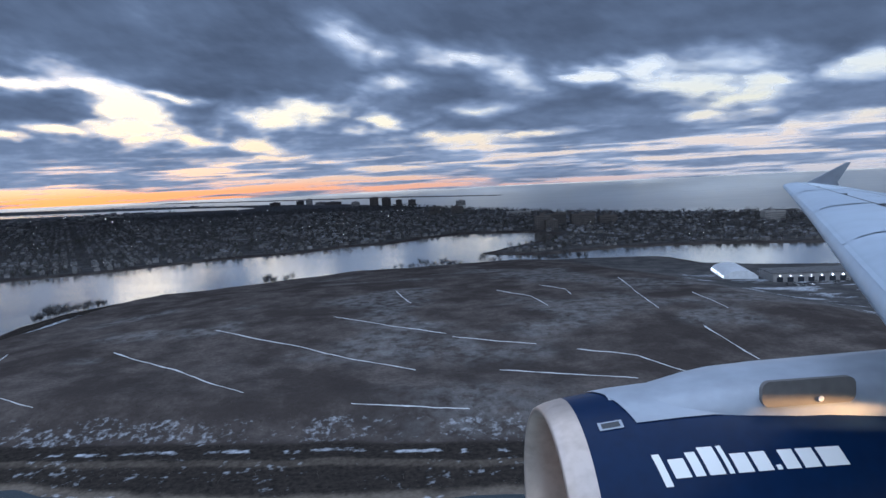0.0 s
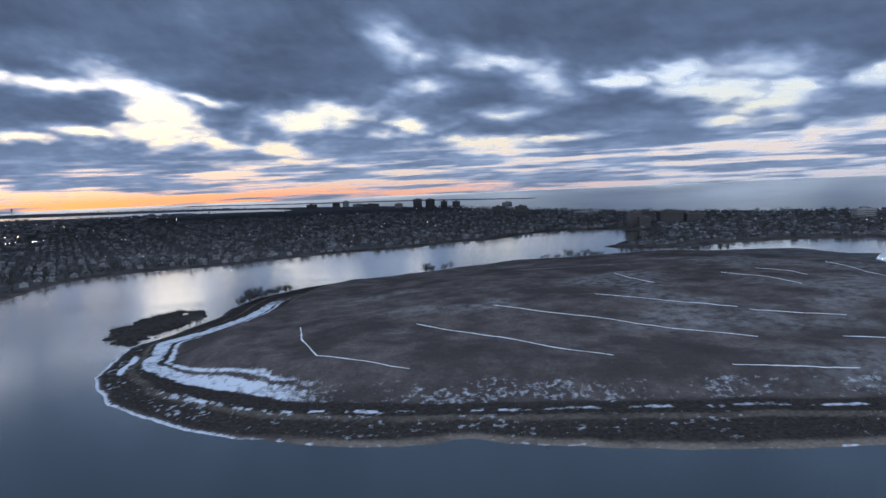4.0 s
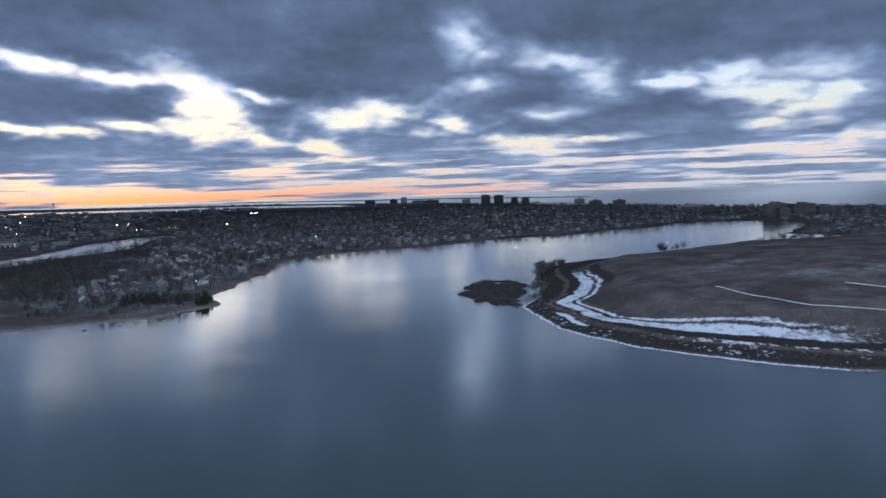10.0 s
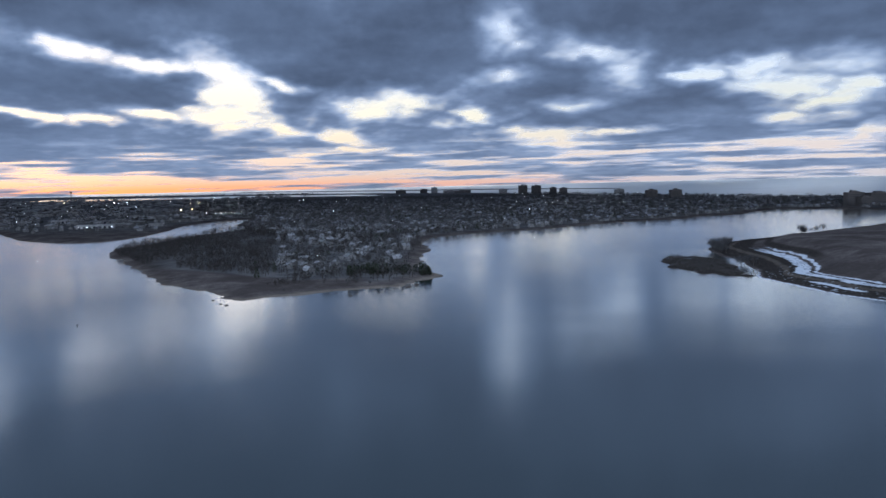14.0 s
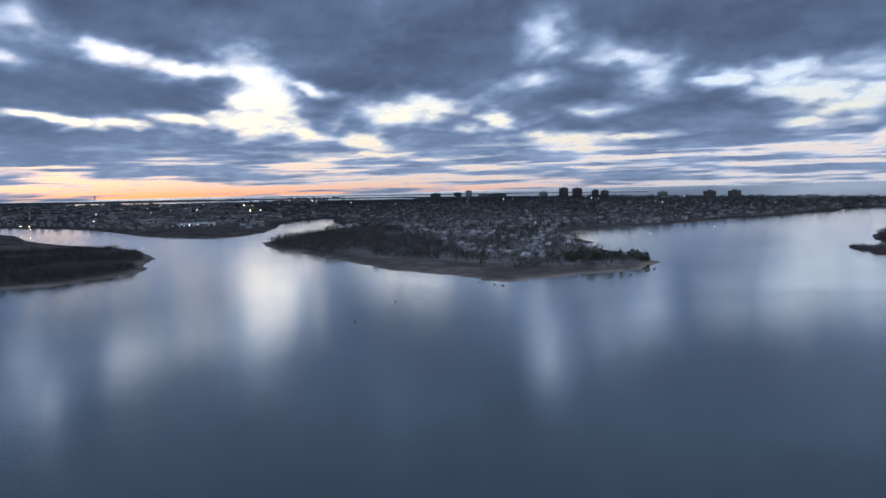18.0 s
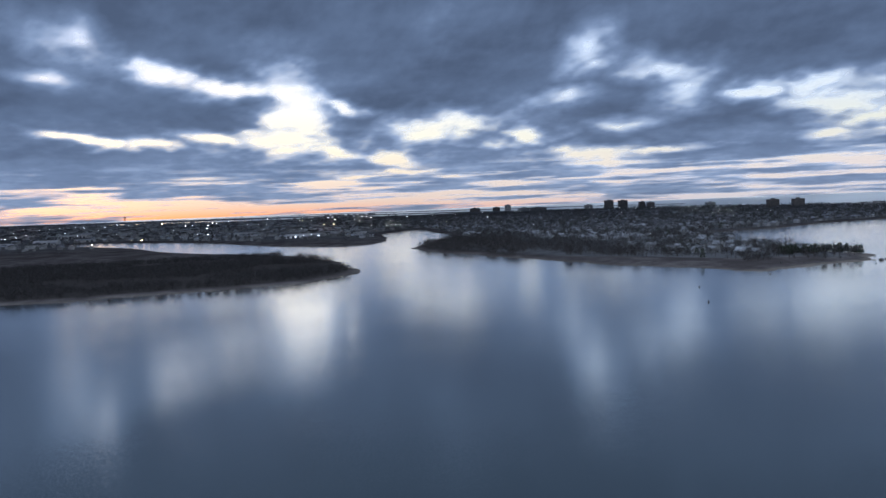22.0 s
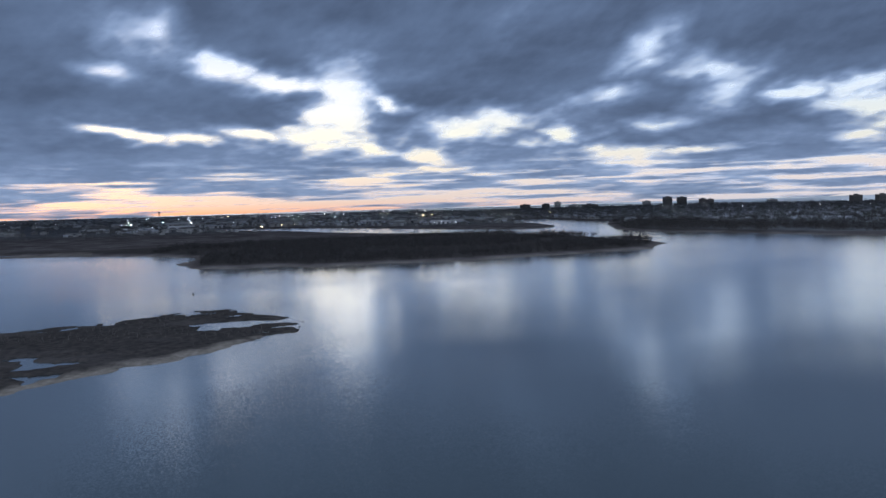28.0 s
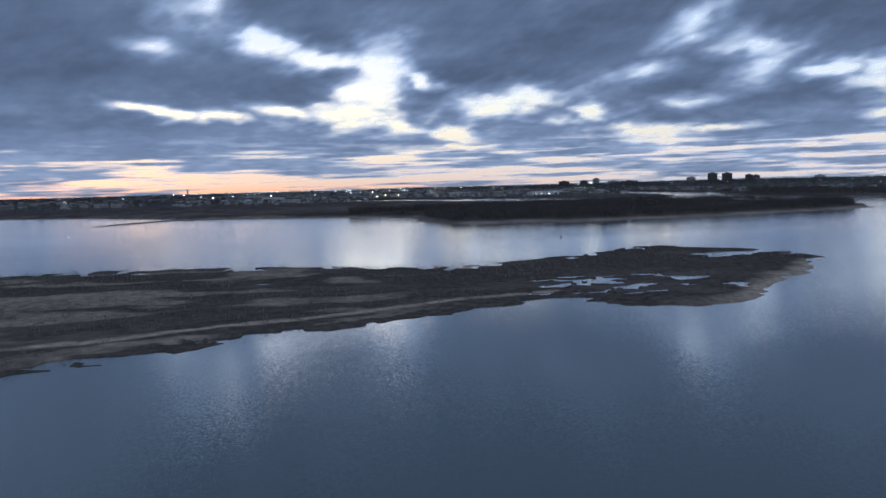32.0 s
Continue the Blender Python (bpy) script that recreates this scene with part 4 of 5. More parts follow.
north_trees = spots_in(7000, -3600, -780, 880, 3800, lambda x, y, d: (d["main"] > 14) & clumpy(x, y, 90, 18, 0.47), 8, (0.9, 1.5))
scatter("far_trees", FAR_WOOD, north_trees, "far belts of bare trees on flat land", "trees", (M_BARK, M_TWIG))
shore_brush = spots_in(4200, -345, 330, 170, 740, lambda x, y, d: ((d["landfill"] > 2.5) & (d["landfill"] < 12.5)) | ((d["landfill"] > 19) & (d["landfill"] < 29) & clumpy(x, y, 9, 3, 0.45)) | (d["spit"] > 3), 9, (0.5, 1.25))
spit_brush = spots_in(2400, -335, -280, 420, 535, lambda x, y, d: (d["spit"] > 2.5) & (d["landfill"] < 12), 29, (0.5, 1.0))
scatter("spit_brush", BRUSH, spit_brush, "dark leafless scrub on a low spit", "scrub", (M_BARK, M_TWIG))
scatter("shore_brush", BRUSH, shore_brush, "dark leafless scrub along the foot of the hill", "scrub", (M_BARK, M_THICKET))
slope_brush = spots_in(3600, -215, 190, 215, 330, lambda x, y, d: (d["landfill"] > 28) & (d["landfill"] < 56) & clumpy(x, y * 0.5, 12, 23, 0.47), 49, (0.4, 0.9))
scatter("slope_brush", BRUSH, slope_brush, "thin dark scrub on the snowy slope of the hill", "scrub", (M_BARK, M_THICKET))
marsh_brush = spots_in(13000, -1500, -1085, 80, 250, lambda x, y, d: (d["marsh"] > 6) & clumpy(x, y * 1.8, 30, 19, 0.47) & (np.hypot((x + 1158) / 30, (y - 164) / 17) > 1) & (np.hypot((x + 1106) / 15, (y - 213) / 13) > 1), 10, (0.35, 0.8))
scatter("marsh_brush", BRUSH, marsh_brush, "low dark bayberry scrub on the salt marsh", "scrub", (M_BARK, M_THICKET))
tip_green = spots_in(420, -556, -498, 466, 488, lambda x, y, d: (d["main"] > 4) & clumpy(x, y, 7, 27, 0.49), 37, (0.3, 0.95))
scatter("tip_shrubs", GREENS, tip_green, "dense dark evergreen shrubs on the sandy tip", "shrubs", (M_BARK, M_PINE))
greens = spots_in(260, -640, 300, 470, 1400, lambda x, y, d: d["main"] > 14, 11, (0.7, 1.2))
scatter("garden_evergreens", GREENS, greens, "scattered dark evergreens in the gardens", "trees", (M_BARK, M_PINE))


def make_tree(t, mats):
    root = new("bare_tree")
    part("trunk", mesh_from("trunk", t[0].tolist(), t[1], mats[0]), None, root)
    part("crown", mesh_from("crown", t[2].tolist(), t[3], mats[1]), None, root)
    return root


ROW = [tree_template(120 + k, 5.5 + 1.1 * k, 2.1 + 0.25 * k, 170, 8) for k in range(5)]
row_spots = []
r_row = np.random.default_rng(31)
for k in range(260):
    s = r_row.uniform(0, 1)
    ax = np.interp(s, [0, 0.15, 0.35, 0.6, 0.8, 1], [-284, -262, -205, -110, 60, 270])
    ay = np.interp(s, [0, 0.15, 0.35, 0.6, 0.8, 1], [470, 560, 628, 676, 728, 706])
    ax, ay = ax + r_row.normal(0, 2.5), ay - 6 + r_row.normal(0, 2.5)
    if value_noise(np.array(s * 22), np.array(0.0), 4) > 0.42:
        row_spots.append((ax, ay, r_row.uniform(0.6, 1.25)))
# the lone trees on the hill's rim and at the end of the point
row_spots += [(-512, 440, 0.45), (-540, 434, 0.4), (-553, 432, 0.7), (-549, 436, 0.55), (-504, 472, 0.45), (-590, 418, 0.4)]
models = [make_tree(t, (M_BARK, M_TWIG)) for t in ROW]
for m in models:
    tagged(m, "leafless tree standing at the water's edge", "tree", "trees along the shore")
for k, (x, y, s) in enumerate(row_spots):
    z = float(ground_at(x, y)[0])
    pm = Matrix.Translation((x, y, z - 0.05)) @ Matrix.Rotation(r_row.uniform(0, 6.28), 4, "Z") @ Matrix.Scale(s, 4)
    if k < len(models):
        models[k].matrix_basis = pm
        continue
    copy_thing(models[k % len(models)], pm @ Matrix.Scale(1 / models[k % len(models)].scale[0], 4))


# ---------------------------------------------------------------- houses
def gable(w, l, h, rise, eave=0.3):
    """Walls and roof of a small gabled house, as plain lists."""
    x, y = w / 2, l / 2
    wv = [(-x, -y, -0.6), (x, -y, -0.6), (x, y, -0.6), (-x, y, -0.6), (-x, -y, h), (x, -y, h), (x, y, h), (-x, y, h), (0, -y, h + rise), (0, y, h + rise)]
    wf = [(0, 1, 5, 4), (1, 2, 6, 5), (2, 3, 7, 6), (3, 0, 4, 7), (4, 5, 8), (6, 7, 9)]
    ex, ey, dz = x + eave, y + eave, rise * eave / x
    t = 0.18
    rv = [(-ex, -ey, h - dz), (0, -ey, h + rise), (0, ey, h + rise), (-ex, ey, h - dz), (ex, -ey, h - dz), (ex, ey, h - dz)]
    rv += [(a, b, c + t) for a, b, c in rv]
    rf = [(0, 1, 2, 3), (1, 4, 5, 2), (6, 9, 8, 7), (7, 8, 11, 10), (0, 3, 9, 6), (4, 10, 11, 5), (0, 6, 7, 1), (1, 7, 10, 4), (3, 2, 8, 9), (2, 5, 11, 8)]
    return wv, wf, rv, rf


def make_house(w, l, h, rise):
    root = new("house")
    wv, wf, rv, rf = gable(w, l, h, rise)
    part("wall", mesh_from("wall", wv, wf, M_WALL1), None, root)
    part("roof", mesh_from("roof", rv, rf, M_ROOF1), None, root)
    part("chimney", boxed(w * 0.18, l * 0.12, h + rise * 0.3, w * 0.18 + 0.5, l * 0.12 + 0.5, h + rise + 0.6), M_BRICK, root)
    for sx in (-0.27, 0.12):
        part("window", boxed(sx * w, -l / 2 - 0.05, h * 0.35, sx * w + 0.75, -l / 2 + 0.05, h * 0.72), M_PANE, root)
    part("door", boxed(-0.06 * w, -l / 2 - 0.06, -0.1, -0.06 * w + 0.6, -l / 2 + 0.04, 1.35), M_PANE, root)
    return root


HOUSES = [make_house(5.2, 7.0, 3.2, 2.0), make_house(6.2, 6.4, 2.6, 2.3), make_house(5.0, 9.0, 3.6, 1.7), make_house(7.4, 6.0, 3.0, 1.5)]
for h in HOUSES:
    tagged(h, "small gabled wooden house among bare trees", "house", "houses of the town")


def house_spots():
    """Lots along streets that run at a slant to the shore."""
    r = np.random.default_rng(77)
    out = []
    turn = radians(24)
    c, s = math.cos(turn), math.sin(turn)
    u, v = np.meshgrid(np.arange(-1900, 2600, 11.5), np.arange(-400, 2600, 17.0))
    row = (np.arange(u.shape[0]) % 2)[:, None]
    v = v + row * -3.5
    px, py = -400 + c * u - s * v, 700 + s * u + c * v
    px, py = px + r.normal(0, 1.2, px.shape), py + r.normal(0, 1.2, py.shape)
    ok = (np.abs((u / 11.5) % 9 - 4.5) < 4.0) & (py > 425) & (py < 2250) & (px > -1500) & (px < 900)
    px, py, row = px[ok], py[ok], np.broadcast_to(row, ok.shape)[ok]
    z, d = ground_height(px, py)
    wild = (px < -600 - 0.12 * (py - 400)) & (py < 900)
    keep = (d["main"] > 16) & (point_field(px, py) < 0.2) & (py > 474) & ~wild & ~((py < 520) & (px > -560)) & ~((px < -835) & (py < 1000)) & (r.random(px.shape) < 0.56) & ~((px < -850) & (r.random(px.shape) < 0.45))
    for i in np.nonzero(keep)[0]:
        out.append((px[i], py[i], max(z[i], 0.3), turn + row[i] * math.pi + r.normal(0, 0.08) + (math.pi / 2 if r.random() < 0.3 else 0), r.uniform(0.85, 1.2), r.random()))
    return sorted(out, key=lambda q: (q[0] + 560) ** 2 + (q[1] - 330) ** 2)


lots = house_spots()
for k, (x, y, z, w, s, q) in enumerate(lots[:240]):
    pm = Matrix.Translation((x, y, z)) @ Matrix.Rotation(w, 4, "Z") @ Matrix.Scale(s, 4)
    src = HOUSES[k % 4]
    if k < 4:
        src.matrix_basis = pm
        base = s
    else:
        copy_thing(src, pm @ Matrix.Scale(1 / src.scale[0], 4))
wv_all, wf_all, rv_all, rf_all = [], [], [], []
shapes = [gable(5.2, 7.0, 3.2, 2.0), gable(6.2, 6.4, 2.6, 2.3), gable(5.0, 9.0, 3.6, 1.7), gable(9.0, 14.0, 4.4, 1.0)]
for k, (x, y, z, w, s, q) in enumerate(lots[240:4900]):
    shape = shapes[3] if q < 0.06 else shapes[k % 3]
    s = s * 0.82
    c, sn = math.cos(w) * s, math.sin(w) * s
    for vs, fs, va, fa in ((shape[0], shape[1], wv_all, wf_all), (shape[2], shape[3], rv_all, rf_all)):
        off = len(va)
        va += [(x + c * a - sn * b, y + sn * a + c * b, z + s * e) for a, b, e in vs]
        fa += [tuple(i + off for i in f) for f in fs]
town = tagged(new("town_houses", mesh_from("town_houses", wv_all, wf_all, M_WALL)), "thousands of small pale and grey houses of a low town", "houses", kind="stuff")
part("roofs", mesh_from("roofs", rv_all, rf_all, M_ROOF), None, town)["kind"] = "stuff"


r_f = np.random.default_rng(123)
far_v, far_f = [], []
for x, y, z, q in spots_in(2600, -3200, -860, 1080, 3300, lambda a, b, d: (d["main"] > 30) & clumpy(a, b, 160, 31, 0.44), 55):
    vs, fs, rv, rf = gable(r_f.uniform(6, 13), r_f.uniform(8, 26), r_f.uniform(3, 6), r_f.uniform(0.5, 2.5))
    w = r_f.uniform(0, 3.14)
    for va, fa in ((vs, fs), (rv, rf)):
        off = len(far_v)
        far_v += [(x + math.cos(w) * a - math.sin(w) * b, y + math.sin(w) * a + math.cos(w) * b, z + e) for a, b, e in va]
        far_f += [tuple(i + off for i in f) for f in fa]
M_FARWALL = material("far_roofs_and_walls", (0.16, 0.16, 0.165), 0.85, other=(0.08, 0.08, 0.083), scale=0.1, by_island=0.7, spec=0.1)
tagged(new("far_houses", mesh_from("far_houses", far_v, far_f, M_FARWALL)), "distant grey and pale sheds and houses on flat land", "houses", kind="stuff")


# ---------------------------------------------------------------- towers: place, width and height of each
TOWERS = [(-53, 2389, 29, 28, 0), (-12, 2365, 30, 27, 0), (29, 2295, 20, 20, 0), (72, 2330, 24, 19, 0), (-116, 2420, 27, 16, 1), (-455, 2864, 40, 14, 0),
          (-361, 2900, 29, 14, 0), (-320, 2864, 24, 22, 1), (-268, 2800, 42, 9, 1), (-218, 2760, 62, 9, 0), (219, 2200, 29, 13, 1), (103, 1632, 26, 21, 0),
          (151, 1606, 26, 21, 0), (273, 1500, 49, 8, 1), (250, 1092, 18, 15, 0), (238, 1104, 24, 22, 0), (315, 1149, 38, 19, 0), (357, 1149, 29, 14, 0),
          (272, 1149, 28, 21, 0), (589, 1055, 32, 14, 1)]


def make_tower(x, y, w, h, pale):
    z = float(ground_at(x, y)[0])
    root = new("apartment_tower")
    root.location = (x, y, z)
    deep = max(12.0, w * 0.5)
    skin = M_PALE if pale else M_BRICK
    part("wall", boxed(-w / 2, -deep / 2, -1.0, w / 2, deep / 2, h), skin, root)
    part("parapet", boxed(-w / 2 - 0.3, -deep / 2 - 0.3, h, w / 2 + 0.3, deep / 2 + 0.3, h + 0.8), skin, root)
    part("lift_house", boxed(-w * 0.16, -deep * 0.2, h + 0.8, w * 0.10, deep * 0.25, h + 3.6), skin, root)
    part("water_tank", boxed(w * 0.18, -deep * 0.15, h + 0.8, w * 0.30, deep * 0.10, h + 2.4), M_ROOF1, root)
    floors = max(3, int(h / 3.0))
    half = w / max(4, int(w / 3.2)) * 0.32
    bm = boxed(-half, -0.05, 0.0, half, 0.05, 1.3)
    glass = bpy.data.meshes.new("window")
    bm.to_mesh(glass)
    bm.free()
    glass.materials.append(M_PANE)
    for k in range(floors):
        zz = 1.2 + k * (h - 1.5) / floors
        n = max(4, int(w / 3.2))
        for q in range(n):
            pane = new("window", glass)
            pane.parent, pane.location = root, (-w / 2 + (q + 0.5) * w / n, -deep / 2, zz)
    tagged(root, "pale concrete apartment block with a flat roof" if pale else "dark brick apartment tower with rows of windows", "apartment building", "towers of the town")


for q in TOWERS:
    make_tower(*q)

chimney = new("smokestack")
chimney.location = (244, 1116, 1.5)
stack = bmesh.new()
bmesh.ops.create_cone(stack, cap_ends=True, segments=14, radius1=2.0, radius2=1.5, depth=29, matrix=Matrix.Translation((0, 0, 12.5)))
part("shaft", stack, M_BRICK, chimney)
part("rim", boxed(-1.7, -1.7, 26.2, 1.7, 1.7, 27.2), M_BRICK, chimney)
tagged(chimney, "tall brick chimney beside the apartment blocks", "chimney")


# ---------------------------------------------------------------- boat hall and shed beyond the hill
def make_hall():
    hall = new("storage_hall")
    hall.location, hall.rotation_euler = (322, 517, float(ground_at(318, 505)[0])), (0, 0, radians(-9))
    skin = material("ribbed_metal_siding", (0.22, 0.225, 0.235), 0.6, other=(0.16, 0.163, 0.17), scale=0.2)
    part("wall", boxed(-36, -14, -0.8, 36, 14, 6.4), skin, hall)
    part("roof", boxed(-36.5, -14.5, 6.4, 36.5, 14.5, 7.0), M_ROOF1, hall, "flat grey roof with patches of snow")
    for k in range(9):
        part("bay_door", boxed(-33 + k * 7.6, -14.12, 0, -28.6 + k * 7.6, -13.9, 3.6), M_PANE, hall)
        part("wall_lamp", boxed(-31.05 + k * 7.6, -14.4, 4.5, -30.7 + k * 7.6, -14.05, 4.8), M_LAMPW, hall)
    tagged(hall, "long grey metal hall with lamps over its doors", "building")
    tent = new("dome_shed")
    tent.location = (277, 556, float(ground_at(277, 556)[0]))
    skin2 = material("white_fabric", (0.62, 0.66, 0.72), 0.6, other=(0.50, 0.53, 0.58), scale=0.3)
    v, f = [], []
    for k in range(17):
        a = math.pi * k / 16
        for yy in (-26, 26):
            v.append((13 * math.cos(a), yy, 7.0 * math.sin(a)))
    for k in range(16):
        f.append((2 * k, 2 * k + 2, 2 * k + 3, 2 * k + 1))
    f += [tuple(range(0, 34, 2)), tuple(range(33, 0, -2))]
    part("cover", mesh_from("cover", v, f, skin2, False), None, tent)
    for k in range(6):
        part("eave_lamp", boxed(-13.5, -24 + k * 9, 2.2, -13.15, -23.65 + k * 9, 2.5), M_LAMPW, tent)
    tent.rotation_euler = (0, 0, radians(-14))
    tagged(tent, "white fabric-covered shed with a rounded roof", "building")
    r = np.random.default_rng(3)
    paints = [material("car_paint_" + n, c, 0.35, spec=0.5) for n, c in (("white", (0.6, 0.62, 0.65)), ("grey", (0.2, 0.21, 0.22)), ("dark", (0.03, 0.03, 0.035)))]
    proto = []
    for m in paints:
        car = new("parked_car")
        bm = boxed(-2.1, -0.85, 0.3, 2.1, 0.85, 0.85)
        bmesh.ops.bevel(bm, geom=bm.edges[:], offset=0.12, segments=2, affect="EDGES")
        part("body", bm, m, car)
        cab = boxed(-1.2, -0.75, 0.85, 1.0, 0.75, 1.4)
        bmesh.ops.bevel(cab, geom=cab.edges[:], offset=0.25, segments=2, affect="EDGES")
        part("cabin", cab, M_PANE, car)
        for sx in (-1.35, 1.35):
            for sy in (-0.8, 0.8):
                wh = bmesh.new()
                bmesh.ops.create_cone(wh, cap_ends=True, segments=10, radius1=0.33, radius2=0.33, depth=0.22, matrix=Matrix.Translation((sx, sy, 0.33)) @ Matrix.Rotation(math.pi / 2, 4, "X"))
                part("wheel", wh, M_PANE, car)
        tagged(car, "car parked in the yard below the hall", "car", "cars in the yard")
        proto.append(car)
    for k in range(30):
        x, y = r.uniform(285, 372), r.choice([488, 496, 507, 514]) + r.normal(0, 0.6)
        pm = Matrix.Translation((x, y, float(ground_at(x, y)[0]) + 0.02)) @ Matrix.Rotation(radians(80) + r.normal(0, 0.1), 4, "Z")
        if k < 3:
            proto[k].matrix_basis = pm
        else:
            copy_thing(proto[k % 3], pm)


make_hall()


# ---------------------------------------------------------------- low sheds, rocks and the far water tower
def make_warehouse(x, y, w, deep, h, rise, turn, pale):
    root = new("warehouse")
    root.location, root.rotation_euler = (x, y, float(ground_at(x, y)[0])), (0, 0, radians(turn))
    wall = M_PALE if pale else M_WALL1
    vs, fs, rv, rf = gable(deep, w, h, rise, 0.5)
    side = Matrix.Rotation(radians(90), 4, "Z")
    for name, va, fa, mat in (("wall", vs, fs, wall), ("roof", rv, rf, M_PALE if pale else M_ROOF1)):
        bm = bmesh.new()
        pts = [bm.verts.new(side @ Vector(p)) for p in va]
        for f in fa:
            bm.faces.new([pts[i] for i in f])
        part(name, bm, mat, root)
    for k in range(int(w / 7)):
        cx = -w / 2 + 3.5 + 7 * k
        part("roller_door", boxed(cx - 1.8, -deep / 2 - 0.06, 0.0, cx + 1.8, -deep / 2 + 0.05, min(3.4, h - 0.6)), M_PANE, root)
    part("gutter", boxed(-w / 2, -deep / 2 - 0.75, h - 0.3, w / 2, -deep / 2 - 0.55, h), M_ROOF1, root)
    tagged(root, "long low pale warehouse with roller doors on flat land" if pale else "long low grey shed with roller doors on flat land", "warehouse", "sheds by the far shore")


for row in ((-955, 1090, 50, 14, 4.5, 1.2, 8, 1), (-1072, 1262, 40, 15, 4.0, 1.5, 12, 1), (-990, 1222, 34, 14, 4.0, 1.2, 6, 0), (-1395, 1240, 38, 18, 3.5, 3.0, 10, 1),
            (-1450, 1200, 46, 18, 3.0, 2.4, 14, 1), (-1530, 1240, 52, 18, 3.5, 2.0, 4, 0), (-1350, 1285, 30, 14, 3.5, 1.4, 20, 0), (-1474, 1540, 60, 20, 5.0, 1.5, 0, 1)):
    make_warehouse(*row)


def make_rock(x, y, long, seed):
    r = np.random.default_rng(seed)
    bm = bmesh.new()
    bmesh.ops.create_icosphere(bm, subdivisions=2, radius=1.0)
    for v in bm.verts:
        v.co *= 0.75 + 0.5 * r.random()
        v.co = Vector((v.co.x * long / 2, v.co.y * long / 5, v.co.z * long / 7))
    ob = part("rock", bm, M_BARK, None)
    ob.matrix_basis = Matrix.Translation((x, y, 0.15)) @ Matrix.Rotation(0.5 + r.random() * 0.6, 4, "Z")
    tagged(ob, "dark wet rock lying in shallow water off the point", "rock", "rocks off the point")


for row in ((-550, 401, 3.0, 1), (-517, 427, 7.0, 2), (-511, 431, 4.0, 3), (-534, 409, 2.2, 4), (-616, 384, 2.6, 5), (-620, 389, 1.6, 6), (-627, 402, 2.0, 7)):
    make_rock(*row)

def make_buoy(x, y):
    root = new("channel_buoy")
    root.location = (x, y, 0.0)
    for name, z, r1, r2, deep in (("float_body", 0.08, 0.42, 0.38, 0.4), ("tower", 0.48, 0.20, 0.10, 0.5), ("top_mark", 0.82, 0.15, 0.04, 0.2)):
        bm = bmesh.new()
        bmesh.ops.create_cone(bm, cap_ends=True, segments=12, radius1=r1, radius2=r2, depth=deep, matrix=Matrix.Translation((0, 0, z)))
        part(name, bm, M_BARK, root)
    tagged(root, "small dark buoy floating on the calm channel", "buoy", "buoys of the channel")


for row in ((-694.5, 296), (-676.4, 344), (-1139, 296)):
    make_buoy(*row)

tank = new("water_tower")
tank.matrix_basis = Matrix.Translation((-2330, 4300, 1.5)) @ Matrix.Scale(0.72, 4)
for k in range(6):
    w = k * math.pi / 3
    leg = bmesh.new()
    box(leg, 5.5 * math.cos(w) - 0.45, 5.5 * math.sin(w) - 0.45, 0, 5.5 * math.cos(w) + 0.45, 5.5 * math.sin(w) + 0.45, 31)
    part("leg", leg, M_BRICK, tank)
for name, z, r1, r2, deep in (("riser", 15.5, 1.2, 1.2, 31), ("tank_bottom", 31.5, 3.0, 8.0, 4.0), ("tank_wall", 36.0, 8.0, 8.0, 5.0), ("tank_roof", 40.0, 8.2, 1.0, 3.0)):
    bm = bmesh.new()
    bmesh.ops.create_cone(bm, cap_ends=True, segments=20, radius1=r1, radius2=r2, depth=deep, matrix=Matrix.Translation((0, 0, z)))
    part(name, bm, M_BRICK, tank)
tagged(tank, "dark water tower on legs standing on the horizon", "water tower")


# ---------------------------------------------------------------- lamps of the town
def lamp_mesh(name, spots, mat, label):
    v, f = [], []
    for x, y, z, s in spots:
        o = len(v)
        v += [(x - s, y, z), (x + s, y, z), (x, y - s, z), (x, y + s, z), (x, y, z - s), (x, y, z + s)]
        f += [(o, o + 2, o + 5), (o + 2, o + 1, o + 5), (o + 1, o + 3, o + 5), (o + 3, o, o + 5), (o + 2, o, o + 4), (o + 1, o + 2, o + 4), (o + 3, o + 1, o + 4), (o, o + 3, o + 4)]
        # the post that carries it
        p = len(v)
        v += [(x - 0.09, y, 0.0), (x + 0.09, y, 0.0), (x + 0.05, y, z), (x - 0.05, y, z), (x, y + 0.09, 0.0), (x, y + 0.05, z)]
        f += [(p, p + 1, p + 2, p + 3), (p + 1, p + 4, p + 5, p + 2), (p + 4, p, p + 3, p + 5)]
    me = mesh_from(name, v, f)
    me.materials.append(mat)
    me.materials.append(M_BARK)
    me.polygons.foreach_set("material_index", ([0] * 8 + [1] * 3) * len(spots))
    tagged(new(name, me), label, "street lamps", kind="stuff")


r_l = np.random.default_rng(9)


def lamp_spots(n, x0, x1, y0, y1, seed, size):
    out = []
    for x, y, z, q in spots_in(n, x0, x1, y0, y1, lambda a, b, d: (d["main"] > 14) & ~((a < -600 - 0.12 * (b - 400)) & (b < 900)) & ~((a < -835) & (b < 1010)), seed):
        out.append((x, y, z + 5.5 + 2.5 * q, size * 0.78 * (0.5 + 0.9 * r_l.random() ** 2) * (0.5 + y / 1500)))
    return out


